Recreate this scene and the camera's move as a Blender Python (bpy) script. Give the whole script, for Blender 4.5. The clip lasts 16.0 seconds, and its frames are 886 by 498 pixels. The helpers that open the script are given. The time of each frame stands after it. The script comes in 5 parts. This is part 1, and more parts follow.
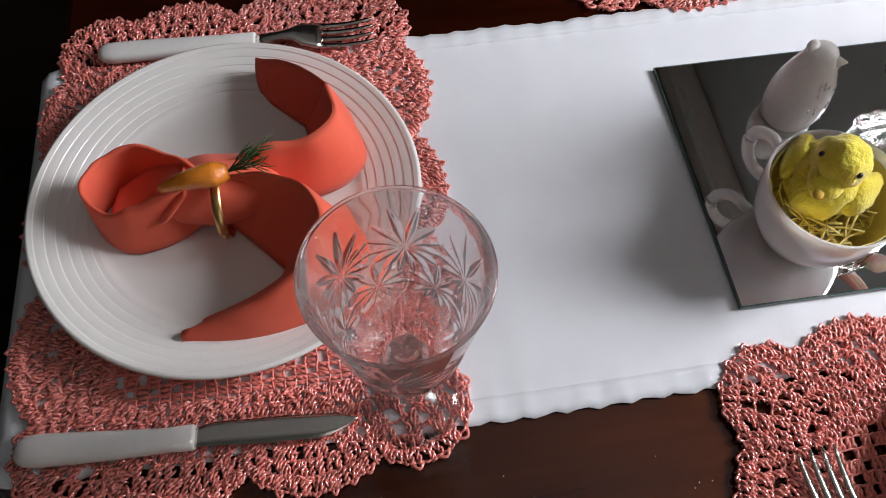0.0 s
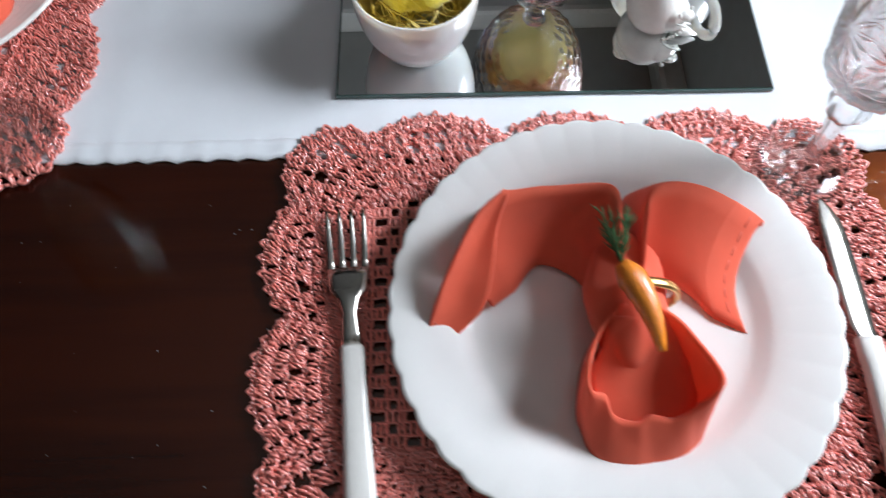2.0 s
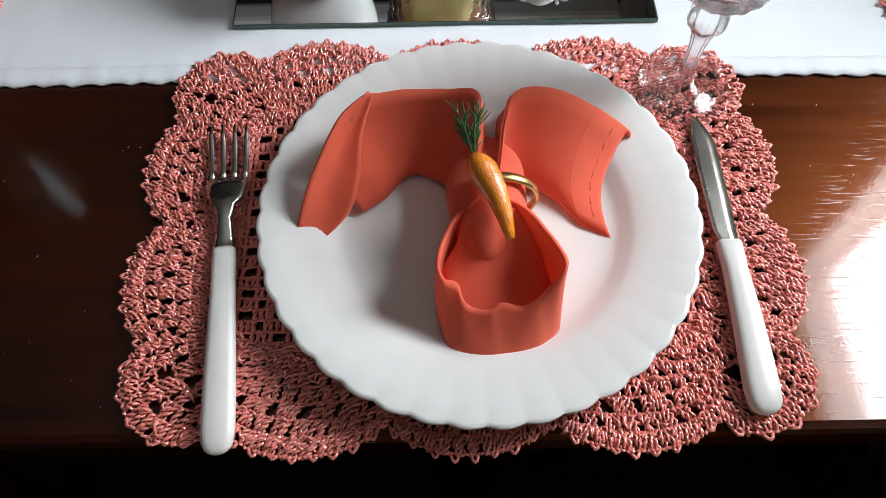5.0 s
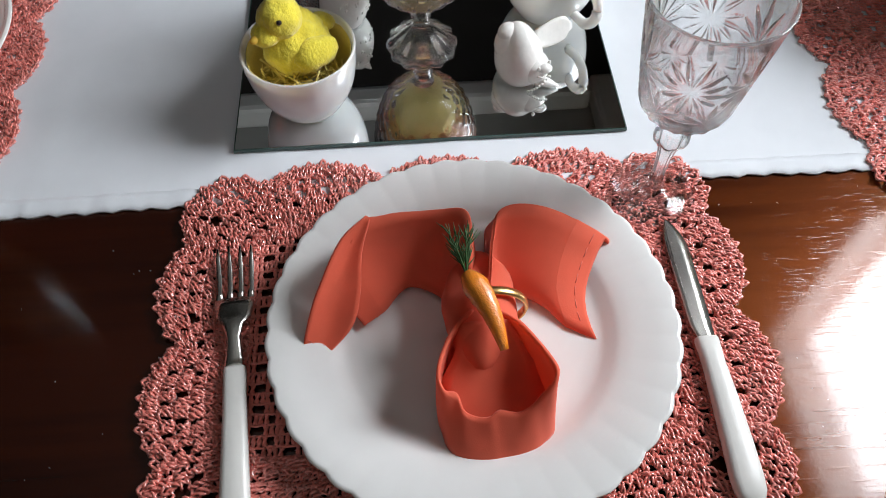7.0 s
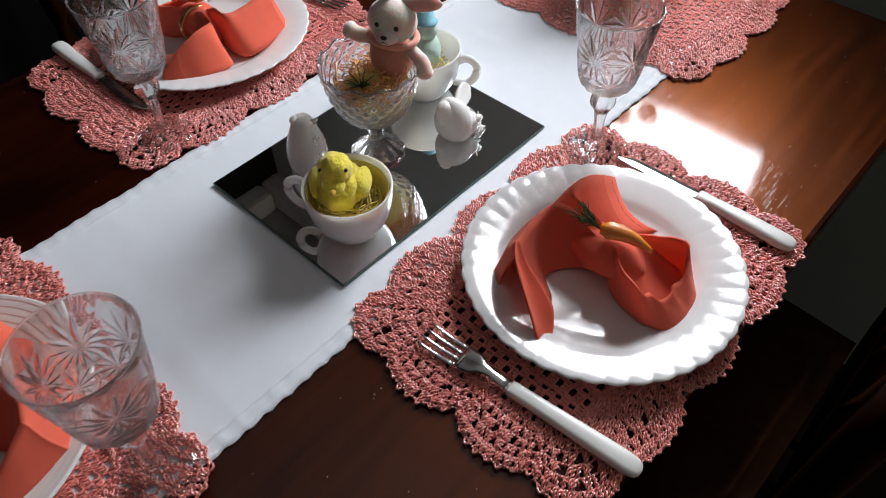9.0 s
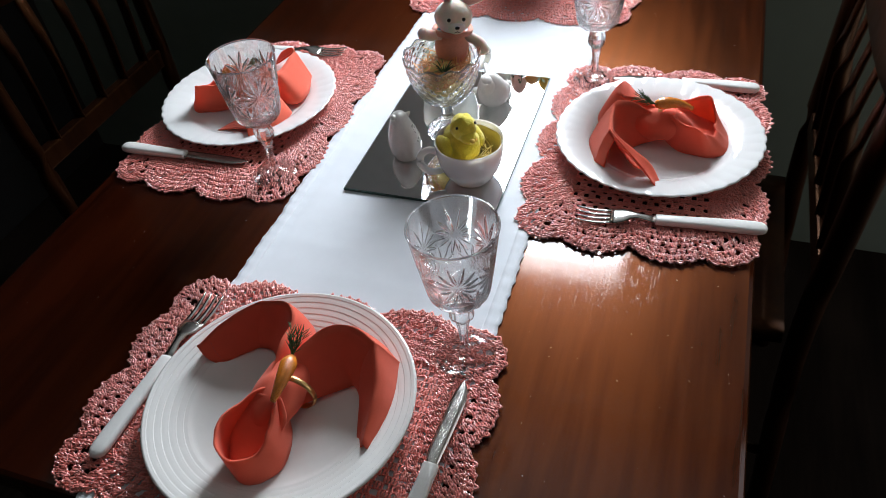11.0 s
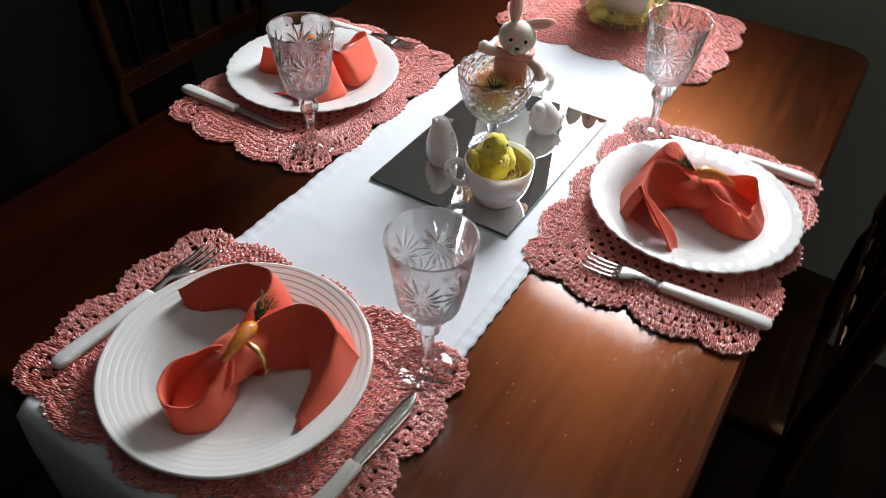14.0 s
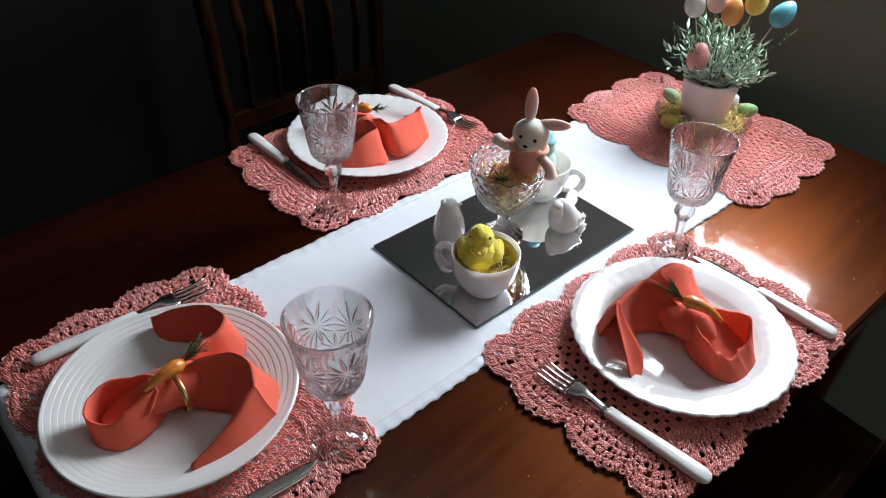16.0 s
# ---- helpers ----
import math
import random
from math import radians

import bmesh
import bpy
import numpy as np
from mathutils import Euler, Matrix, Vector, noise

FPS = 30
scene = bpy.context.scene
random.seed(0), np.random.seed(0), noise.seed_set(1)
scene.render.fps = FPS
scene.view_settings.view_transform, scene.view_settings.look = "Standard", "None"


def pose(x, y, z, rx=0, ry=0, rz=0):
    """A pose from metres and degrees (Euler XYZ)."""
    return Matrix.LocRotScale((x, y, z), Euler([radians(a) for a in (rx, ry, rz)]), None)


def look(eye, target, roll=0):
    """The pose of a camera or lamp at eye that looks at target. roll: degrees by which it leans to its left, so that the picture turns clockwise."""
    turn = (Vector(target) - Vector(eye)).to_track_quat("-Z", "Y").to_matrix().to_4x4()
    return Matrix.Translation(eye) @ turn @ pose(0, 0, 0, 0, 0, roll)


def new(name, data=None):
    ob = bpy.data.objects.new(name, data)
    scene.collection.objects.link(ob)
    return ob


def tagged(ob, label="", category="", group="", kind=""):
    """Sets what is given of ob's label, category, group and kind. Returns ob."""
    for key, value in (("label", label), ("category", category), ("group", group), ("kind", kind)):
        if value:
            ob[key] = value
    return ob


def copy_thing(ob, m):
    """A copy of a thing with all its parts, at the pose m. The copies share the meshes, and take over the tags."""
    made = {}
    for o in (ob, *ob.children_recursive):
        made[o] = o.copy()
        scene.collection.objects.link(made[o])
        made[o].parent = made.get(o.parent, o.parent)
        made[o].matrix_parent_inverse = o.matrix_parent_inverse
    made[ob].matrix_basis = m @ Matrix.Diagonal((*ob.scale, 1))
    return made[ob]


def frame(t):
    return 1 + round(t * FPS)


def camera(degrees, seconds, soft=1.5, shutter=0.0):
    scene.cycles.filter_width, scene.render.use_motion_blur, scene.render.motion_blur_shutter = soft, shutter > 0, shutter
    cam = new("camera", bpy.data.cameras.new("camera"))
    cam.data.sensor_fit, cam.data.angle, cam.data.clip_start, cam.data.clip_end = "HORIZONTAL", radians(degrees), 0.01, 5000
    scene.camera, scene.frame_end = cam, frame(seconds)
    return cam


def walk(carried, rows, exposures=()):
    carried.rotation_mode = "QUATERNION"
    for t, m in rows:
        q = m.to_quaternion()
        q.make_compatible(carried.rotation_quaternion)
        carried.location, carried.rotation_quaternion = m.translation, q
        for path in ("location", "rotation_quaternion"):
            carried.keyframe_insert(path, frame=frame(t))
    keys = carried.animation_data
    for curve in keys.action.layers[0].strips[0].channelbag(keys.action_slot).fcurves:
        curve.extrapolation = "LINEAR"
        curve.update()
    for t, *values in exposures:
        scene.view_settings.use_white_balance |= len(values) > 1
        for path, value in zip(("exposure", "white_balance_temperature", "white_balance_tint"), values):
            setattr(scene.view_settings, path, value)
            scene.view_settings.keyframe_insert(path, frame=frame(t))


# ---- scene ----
cam = camera(61.6, 16.0, soft=0.7, shutter=0.4)
PATH = [
    (0, (-0.215, -0.157, 1.19), (-0.076, 0.765, -0.58), 0.2),
    (0.5, (-0.2, -0.171, 1.189), (-0.148, 0.743, -0.59), -3.6),
    (1, (-0.12, -0.199, 1.18), (-0.122, 0.683, -0.615), -5.3),
    (1.5, (-0.024, -0.27, 1.164), (-0.037, 0.657, -0.608), -4.1),
    (2, (0.068, -0.32, 1.164), (0.08, 0.567, -0.629), -0.4),
    (2.5, (0.114, -0.359, 1.151), (0.09, 0.572, -0.619), -1.6),
    (3, (0.137, -0.383, 1.143), (0.118, 0.555, -0.624), -1.2),
    (3.5, (0.143, -0.389, 1.141), (0.13, 0.559, -0.62), -1.1),
    (5.8, (0.143, -0.382, 1.142), (0.161, 0.558, -0.623), -0.3),
    (6, (0.145, -0.378, 1.141), (0.164, 0.564, -0.623), -0.3),
    (6.5, (0.15, -0.365, 1.161), (0.16, 0.667, -0.552), -0.8),
    (7, (0.137, -0.38, 1.182), (0.195, 0.717, -0.489), -1.0),
    (7.5, (0.067, -0.350, 1.215), (0.344, 0.693, -0.468), -1.5),
    (8, (-0.082, -0.320, 1.233), (0.582, 0.660, -0.379), -2.0),
    (8.2, (-0.125, -0.324, 1.248), (0.654, 0.626, -0.330), -1.6),
    (10.3, (-0.472, -0.386, 1.313), (0.662, 0.475, -0.092), -2.7),
    (10.5, (-0.532, -0.304, 1.314), (0.706, 0.49, -0.041), -4.2),
    (11, (-0.638, -0.196, 1.339), (0.692, 0.368, -0.044), -7.0),
    (11.5, (-0.693, -0.182, 1.348), (0.711, 0.287, 0.004), -3.2),
    (12, (-0.701, -0.239, 1.357), (0.669, 0.482, 0.089), -1.8),
    (12.5, (-0.697, -0.261, 1.363), (0.72, 0.467, 0.154), -1.0),
    (13, (-0.694, -0.267, 1.36), (0.698, 0.449, 0.116), 0.3),
    (13.5, (-0.669, -0.245, 1.343), (0.666, 0.396, 0.0), 0.3),
    (14, (-0.601, -0.265, 1.338), (0.662, 0.475, -0.025), 2.6),
    (14.5, (-0.499, -0.359, 1.354), (0.654, 0.57, 0.008), 5.8),
    (15, (-0.462, -0.411, 1.363), (0.576, 0.666, 0.035), 2.6),
    (15.5, (-0.449, -0.43, 1.365), (0.616, 0.667, 0.075), 2.7),
    (16, (-0.45, -0.431, 1.379), (0.595, 0.716, 0.116), 1.8),
]
EXPOSURES = [(0.0, 0.42, 6600, 16), (1.0, 0.42, 6450, 13), (1.5, 0.52, 6100, 9), (2.0, 0.50, 6100, 10), (2.5, 0.36, 6400, 11), (3.5, 0.32, 6450, 10), (6.0, 0.26, 6400, 9), (7.5, 0.06, 6450, 12), (8.2, 0.0, 6500, 14), (10.5, 0.59, 6100, 9), (12.5, 0.71, 6350, 9), (14.0, 0.67, 6450, 10), (16.0, 0.56, 6100, 11)]
walk(cam, [(t, look(eye, target, roll)) for t, eye, target, roll in PATH], EXPOSURES)

# ---- light ----
WX = 0.875                      # inner face of the window wall
WIN = (-0.13, 0.33, 1.09, 1.81)   # window opening: y0, y1, z0, z1
world = bpy.data.worlds.new("sky")
scene.world = world
world.use_nodes = True
wn = world.node_tree.nodes
sky = wn.new("ShaderNodeTexSky")
sky.sky_type, sky.sun_disc = "NISHITA", False
sky.sun_elevation, sky.sun_rotation = radians(40), radians(70)
world.node_tree.links.new(sky.outputs[0], wn["Background"].inputs[0])
wn["Background"].inputs[1].default_value = 0.08


def area(name, m, sx, sy, watts, color):
    d = bpy.data.lights.new(name, "AREA")
    d.shape, d.size, d.size_y, d.energy, d.color = "RECTANGLE", sx, sy, watts, color
    d.spread = radians(180)
    ob = new(name, d)
    ob.matrix_world = m
    return ob


WINDOW_WATTS = 17.5
area("window_daylight", pose(WX + 0.075, (WIN[0] + WIN[1]) / 2, (WIN[2] + WIN[3]) / 2, 0, 90, 0), WIN[3] - WIN[2] - 0.1, WIN[1] - WIN[0] - 0.1, WINDOW_WATTS, (0.93, 0.97, 1.0))
# fill lamp in an added, unseen doorway behind the walker, for dim warm light
area("doorway_fill", pose(0.35, -1.56, 1.05, 90, 0, 0), 0.86, 1.95, 2.8, (1.0, 0.80, 0.58))

# ---- materials ----


def nodes(name):
    m = bpy.data.materials.new(name)
    m.use_nodes = True
    t = m.node_tree
    return m, t, t.nodes["Principled BSDF"], t.nodes.new, t.links.new


def mat(name, color, rough=0.5, var=0.12, scale=40.0, bump=0.0, bscale=300.0, metal=0.0, spec=0.5, sheen=0.0, coat=0.0, stretch=(1, 1, 1), island=0.0, dist=0.001):
    """A surface with coarse and fine colour variation, uneven gloss and fine relief."""
    m, t, p, add, link = nodes(name)
    co = add("ShaderNodeTexCoord")
    mp = add("ShaderNodeMapping")
    mp.inputs["Scale"].default_value = stretch
    link(co.outputs["Object"], mp.inputs[0])
    n1, n2 = add("ShaderNodeTexNoise"), add("ShaderNodeTexNoise")
    n1.inputs["Scale"].default_value, n1.inputs["Detail"].default_value = scale, 5
    n2.inputs["Scale"].default_value, n2.inputs["Detail"].default_value = scale * 7, 3
    link(mp.outputs[0], n1.inputs["Vector"])
    link(mp.outputs[0], n2.inputs["Vector"])
    mx = add("ShaderNodeMath")
    mx.operation = "ADD"
    link(n1.outputs["Fac"], mx.inputs[0])
    link(n2.outputs["Fac"], mx.inputs[1])
    fac = mx.outputs[0]
    if island:
        g = add("ShaderNodeNewGeometry")
        s = add("ShaderNodeMath")
        s.operation, s.inputs[1].default_value = "MULTIPLY_ADD", island
        link(g.outputs["Random Per Island"], s.inputs[0])
        link(fac, s.inputs[2])
        fac = s.outputs[0]
    r = add("ShaderNodeMapRange")
    r.inputs["From Min"].default_value, r.inputs["From Max"].default_value = 0.6, 1.4 + island
    r.inputs["To Min"].default_value, r.inputs["To Max"].default_value = 1 - var, 1 + var
    link(fac, r.inputs["Value"])
    v = add("ShaderNodeVectorMath")
    v.operation = "SCALE"
    v.inputs[0].default_value = color
    link(r.outputs[0], v.inputs["Scale"])
    link(v.outputs[0], p.inputs["Base Color"])
    rr = add("ShaderNodeMapRange")
    rr.inputs["To Min"].default_value, rr.inputs["To Max"].default_value = max(rough - 0.06, 0.02), min(rough + 0.08, 1)
    link(n1.outputs["Fac"], rr.inputs["Value"])
    link(rr.outputs[0], p.inputs["Roughness"])
    p.inputs["Metallic"].default_value, p.inputs["Specular IOR Level"].default_value = metal, spec
    p.inputs["Sheen Weight"].default_value, p.inputs["Coat Weight"].default_value = sheen, coat
    p.inputs["Coat Roughness"].default_value = 0.08
    if bump:
        nb = add("ShaderNodeTexNoise")
        nb.inputs["Scale"].default_value, nb.inputs["Detail"].default_value = bscale, 4
        link(mp.outputs[0], nb.inputs["Vector"])
        b = add("ShaderNodeBump")
        b.inputs["Strength"].default_value, b.inputs["Distance"].default_value = bump, dist
        link(nb.outputs["Fac"], b.inputs["Height"])
        link(b.outputs[0], p.inputs["Normal"])
    return m


def wood(name, dark, light, rough, coat=0.0, tint=(1, 1, 1), spec=0.5, polish=0.09, stain=(1, 1, 1), grain=9.0, axis=(1.2, 14, 14)):
    """Long-grained varnished wood; the grain runs along local x."""
    m, t, p, add, link = nodes(name)
    co, mp = add("ShaderNodeTexCoord"), add("ShaderNodeMapping")
    mp.inputs["Scale"].default_value = axis
    link(co.outputs["Object"], mp.inputs[0])
    a, b, c = add("ShaderNodeTexNoise"), add("ShaderNodeTexNoise"), add("ShaderNodeTexNoise")
    for n, s, d in ((a, 1.1, 6), (b, grain, 8), (c, 0.45, 2)):
        n.inputs["Scale"].default_value, n.inputs["Detail"].default_value = s, d
        link(mp.outputs[0], n.inputs["Vector"])
    s1, s2 = add("ShaderNodeMath"), add("ShaderNodeMath")
    s1.operation = s2.operation = "MULTIPLY_ADD"
    s1.inputs[1].default_value, s2.inputs[1].default_value = 0.5, 0.35
    link(b.outputs["Fac"], s1.inputs[0])
    link(a.outputs["Fac"], s1.inputs[2])
    link(c.outputs["Fac"], s2.inputs[0])
    link(s1.outputs[0], s2.inputs[2])
    ramp = add("ShaderNodeValToRGB")
    ramp.color_ramp.elements[0].position, ramp.color_ramp.elements[1].position = 0.66, 1.2
    ramp.color_ramp.elements[0].color, ramp.color_ramp.elements[1].color = (*dark, 1), (*light, 1)
    link(s2.outputs[0], ramp.inputs[0])
    link(ramp.outputs[0], p.inputs["Base Color"])
    rr = add("ShaderNodeMapRange")
    rr.inputs["To Min"].default_value, rr.inputs["To Max"].default_value = rough - 0.07, rough + 0.12
    link(b.outputs["Fac"], rr.inputs["Value"])
    link(rr.outputs[0], p.inputs["Roughness"])
    p.inputs["Coat Weight"].default_value, p.inputs["Coat Roughness"].default_value = coat, polish
    p.inputs["Coat Tint"].default_value = (*stain, 1)
    # the stain follows the grain, so the sheen does too
    sheen_ramp = add("ShaderNodeValToRGB")
    sheen_ramp.color_ramp.elements[0].position, sheen_ramp.color_ramp.elements[1].position = 0.72, 1.02
    sheen_ramp.color_ramp.elements[0].color, sheen_ramp.color_ramp.elements[1].color = (tint[0] * 0.62, tint[1] * 0.45, tint[2] * 0.4, 1), (*tint, 1)
    link(s2.outputs[0], sheen_ramp.inputs[0])
    link(sheen_ramp.outputs[0], p.inputs["Specular Tint"])
    p.inputs["Specular IOR Level"].default_value = spec
    bp = add("ShaderNodeBump")
    bp.inputs["Strength"].default_value, bp.inputs["Distance"].default_value = 0.12, 0.0006
    link(b.outputs["Fac"], bp.inputs["Height"])
    link(bp.outputs[0], p.inputs["Normal"])
    # dust and fine scratches in the varnish
    dust, sm = add("ShaderNodeTexNoise"), add("ShaderNodeBump")
    dust.inputs["Scale"].default_value, dust.inputs["Detail"].default_value = 420, 4
    sm.inputs["Strength"].default_value, sm.inputs["Distance"].default_value = 0.06, 0.0004
    link(co.outputs["Object"], dust.inputs["Vector"])
    link(dust.outputs["Fac"], sm.inputs["Height"])
    # open pores along the grain
    pore, cutoff, pb = add("ShaderNodeTexNoise"), add("ShaderNodeMapRange"), add("ShaderNodeBump")
    pore.inputs["Scale"].default_value, pore.inputs["Detail"].default_value = 55, 2
    cutoff.inputs["From Min"].default_value, cutoff.inputs["From Max"].default_value = 0.60, 0.72
    pb.inputs["Strength"].default_value, pb.inputs["Distance"].default_value = 0.13, 0.0003
    link(mp.outputs[0], pore.inputs["Vector"])
    link(pore.outputs["Fac"], cutoff.inputs["Value"])
    link(cutoff.outputs[0], pb.inputs["Height"])
    link(pb.outputs[0], sm.inputs["Normal"])
    link(sm.outputs[0], p.inputs["Coat Normal"])
    return m


def crystal(name, bend=0.85):
    """Clear glass: part of the light is bent by the cuts, the rest passes the thin walls straight, with gloss on top."""
    m, t, p, add, link = nodes(name)
    p.inputs["Base Color"].default_value = (1, 1, 1, 1)
    p.inputs["Roughness"].default_value, p.inputs["IOR"].default_value = 0.0, 1.5
    p.inputs["Transmission Weight"].default_value = 1.0
    clear, gloss, fr = add("ShaderNodeBsdfTransparent"), add("ShaderNodeBsdfGlossy"), add("ShaderNodeLayerWeight")
    clear.inputs[0].default_value = (0.985, 0.985, 0.985, 1)
    gloss.inputs["Roughness"].default_value, fr.inputs["Blend"].default_value = 0.03, 0.5
    pw = add("ShaderNodeMath")
    pw.operation, pw.inputs[1].default_value = "POWER", 4.0
    link(fr.outputs["Facing"], pw.inputs[0])
    ad = add("ShaderNodeMath")
    ad.operation, ad.inputs[1].default_value, ad.inputs[2].default_value = "MULTIPLY_ADD", 0.06, 0.03
    link(pw.outputs[0], ad.inputs[0])
    thin, both = add("ShaderNodeMixShader"), add("ShaderNodeMixShader")
    link(ad.outputs[0], thin.inputs[0])
    link(clear.outputs[0], thin.inputs[1])
    link(gloss.outputs[0], thin.inputs[2])
    both.inputs[0].default_value = bend
    link(thin.outputs[0], both.inputs[1])
    link(p.outputs[0], both.inputs[2])
    link(both.outputs[0], t.nodes["Material Output"].inputs["Surface"])
    return m


M_TABLE = wood("mahogany_varnish", (0.0026, 0.0005, 0.0002), (0.017, 0.0028, 0.0008), 0.375, coat=1.0, tint=(1.0, 0.40, 0.14), spec=0.62, polish=0.075, stain=(1.0, 0.58, 0.30), axis=(0.9, 11, 11))
M_CHAIR = wood("chair_wood", (0.002, 0.0007, 0.0004), (0.013, 0.0038, 0.0013), 0.33, coat=0.1, tint=(1.0, 0.42, 0.10), spec=0.5, polish=0.3, stain=(1.0, 0.62, 0.34), axis=(10, 10, 1.5))
M_LINEN = mat("white_linen", (0.76, 0.79, 0.83), 0.85, 0.03, 6, 0.25, 1400, sheen=0.15, dist=0.0004)
M_YARN = mat("coral_cotton_yarn", (0.86, 0.23, 0.18), 0.34, 0.30, 60, 0.1, 1500, spec=1.0, sheen=0.2, coat=1.0, island=0.5, dist=0.0003)
_p = M_YARN.node_tree.nodes["Principled BSDF"]
_p.inputs["Coat Roughness"].default_value, _p.inputs["Coat IOR"].default_value = 0.22, 1.9
M_FLAT = mat("flat_worked_coral_yarn", (0.86, 0.235, 0.185), 0.42, 0.24, 60, 0.3, 1500, spec=0.8, sheen=0.2, coat=0.5, island=0.4, dist=0.0003)
M_NAPKIN = mat("coral_napkin_cotton", (0.92, 0.16, 0.085), 0.80, 0.06, 12, 0.3, 1600, sheen=0.15, dist=0.0004)
M_NAPHEM = mat("coral_hem_thread", (0.8, 0.2, 0.14), 0.7, 0.08, 300)
M_PORC = mat("white_porcelain", (0.80, 0.79, 0.76), 0.06, 0.02, 8, coat=0.3)
M_CUP = mat("thin_white_porcelain", (0.82, 0.81, 0.79), 0.06, 0.02, 8, coat=0.3)
_p = M_CUP.node_tree.nodes["Principled BSDF"]
_p.inputs["Subsurface Weight"].default_value, _p.inputs["Subsurface Scale"].default_value = 0.7, 0.012
_p.inputs["Subsurface Radius"].default_value = (1.0, 0.92, 0.8)
M_OPAL = mat("opal_glass", (0.80, 0.80, 0.79), 0.06, 0.015, 8, coat=0.4)
for _m in (M_PORC, M_CUP, M_OPAL):
    _m.node_tree.nodes["Principled BSDF"].inputs["Coat Roughness"].default_value = 0.025
M_BISQ = mat("white_glazed_ceramic", (0.82, 0.81, 0.78), 0.22, 0.05, 40, 0.15, 220, coat=0.2)
M_HANDLE = mat("white_plastic_handle", (0.78, 0.77, 0.74), 0.30, 0.03, 30)
M_STEEL = mat("polished_steel", (0.62, 0.60, 0.56), 0.22, 0.05, 90, 0.05, 500, metal=1.0)
M_GOLD = mat("gold_ring_metal", (0.70, 0.45, 0.18), 0.30, 0.06, 90, metal=1.0)
M_CARROT = mat("orange_glitter_lacquer", (0.92, 0.28, 0.02), 0.22, 0.2, 200, 0.6, 1100, spec=0.8, coat=0.6)
M_GREEN = mat("green_sprig", (0.05, 0.13, 0.04), 0.6, 0.25, 200, island=0.6)
M_LEAF = mat("grey_green_leaf", (0.52, 0.66, 0.52), 0.40, 0.3, 120, island=0.8)
M_STEM = mat("pale_stick", (0.45, 0.42, 0.30), 0.7, 0.15, 100)
M_CRYSTAL = crystal("cut_crystal", 0.80)
M_BOWLGLASS = crystal("clear_bowl_glass", 0.6)
M_YELLOW = mat("yellow_flocked_chick", (0.85, 0.71, 0.06), 0.85, 0.16, 90, 0.6, 420, sheen=0.4, dist=0.002)
M_STRAW = mat("yellow_paper_shred", (0.80, 0.66, 0.22), 0.6, 0.15, 80, island=0.4)
M_ORSHRED = mat("orange_paper_shred", (0.85, 0.42, 0.16), 0.6, 0.15, 80, island=0.5)
M_BLACK = mat("black_bead", (0.02, 0.015, 0.015), 0.25, 0.05)
M_PLUSH = mat("pink_plush", (0.80, 0.69, 0.60), 0.9, 0.08, 60, 0.5, 700, sheen=0.5, dist=0.0008)
M_COAT = mat("peach_knit", (0.78, 0.36, 0.27), 0.9, 0.1, 60, 0.6, 600, sheen=0.3, dist=0.0008)
M_MINT = mat("mint_green_figure", (0.50, 0.66, 0.56), 0.6, 0.08, 60, 0.2, 300)
M_BLUE = mat("sky_blue_figure", (0.20, 0.48, 0.58), 0.6, 0.08, 60, 0.2, 300)
M_POT = mat("pale_pot_ceramic", (0.80, 0.74, 0.70), 0.5, 0.06, 20, 0.1, 200)
# one plaster in two tones: paler for the lit part, darker for the shaded
M_WALL = mat("plaster_wall", (0.62, 0.655, 0.67), 0.9, 0.06, 3, 0.2, 90)
M_WALL_SHADE = mat("grey_green_wall_shade", (0.16, 0.185, 0.15), 0.9, 0.06, 3, 0.2, 90)
M_CEIL = mat("painted_ceiling", (0.35, 0.35, 0.335), 0.9, 0.04, 3, 0.1, 90)
# near-black brown stands in for deep shade on two walls
M_WALL_DEEPSHADE = mat("deep_shade_wall_tone", (0.008, 0.006, 0.005), 0.9, 0.1, 3, 0.2, 90)
# floor wood darkened to near-black, its deep shade put into the colour
M_FLOOR = wood("floor_deep_shade", (0.006, 0.0046, 0.0038), (0.016, 0.011, 0.008), 0.85, spec=0.05, axis=(1, 9, 9))
M_FRAME = mat("white_window_paint", (0.72, 0.72, 0.70), 0.4, 0.04, 20)
M_MIRROR, _t, _p, _a, _l = nodes("silvered_mirror")
_p.inputs["Base Color"].default_value = (0.80, 0.83, 0.83, 1)
_p.inputs["Metallic"].default_value, _p.inputs["Roughness"].default_value = 1.0, 0.012
M_EDGE = mat("mirror_edge_glass", (0.05, 0.09, 0.08), 0.15, 0.1, 60)

# thin cotton lets some light through
_t = M_NAPKIN.node_tree
_a, _b = _t.nodes.new("ShaderNodeBsdfTranslucent"), _t.nodes.new("ShaderNodeMixShader")
_a.inputs["Color"].default_value, _b.inputs[0].default_value = (1.0, 0.27, 0.13, 1), 0.24
_t.links.new(_t.nodes["Principled BSDF"].outputs[0], _b.inputs[1])
_t.links.new(_a.outputs[0], _b.inputs[2])
_t.links.new(_b.outputs[0], _t.nodes["Material Output"].inputs["Surface"])
for _m in (M_PLUSH, M_POT):
    _p = _m.node_tree.nodes["Principled BSDF"]
    _p.inputs["Subsurface Weight"].default_value, _p.inputs["Subsurface Scale"].default_value = 0.5, 0.008


def egg_paint(name, color):
    return mat(name, color, 0.45, 0.12, 70, 0.12, 260)


# ---- mesh helpers ----


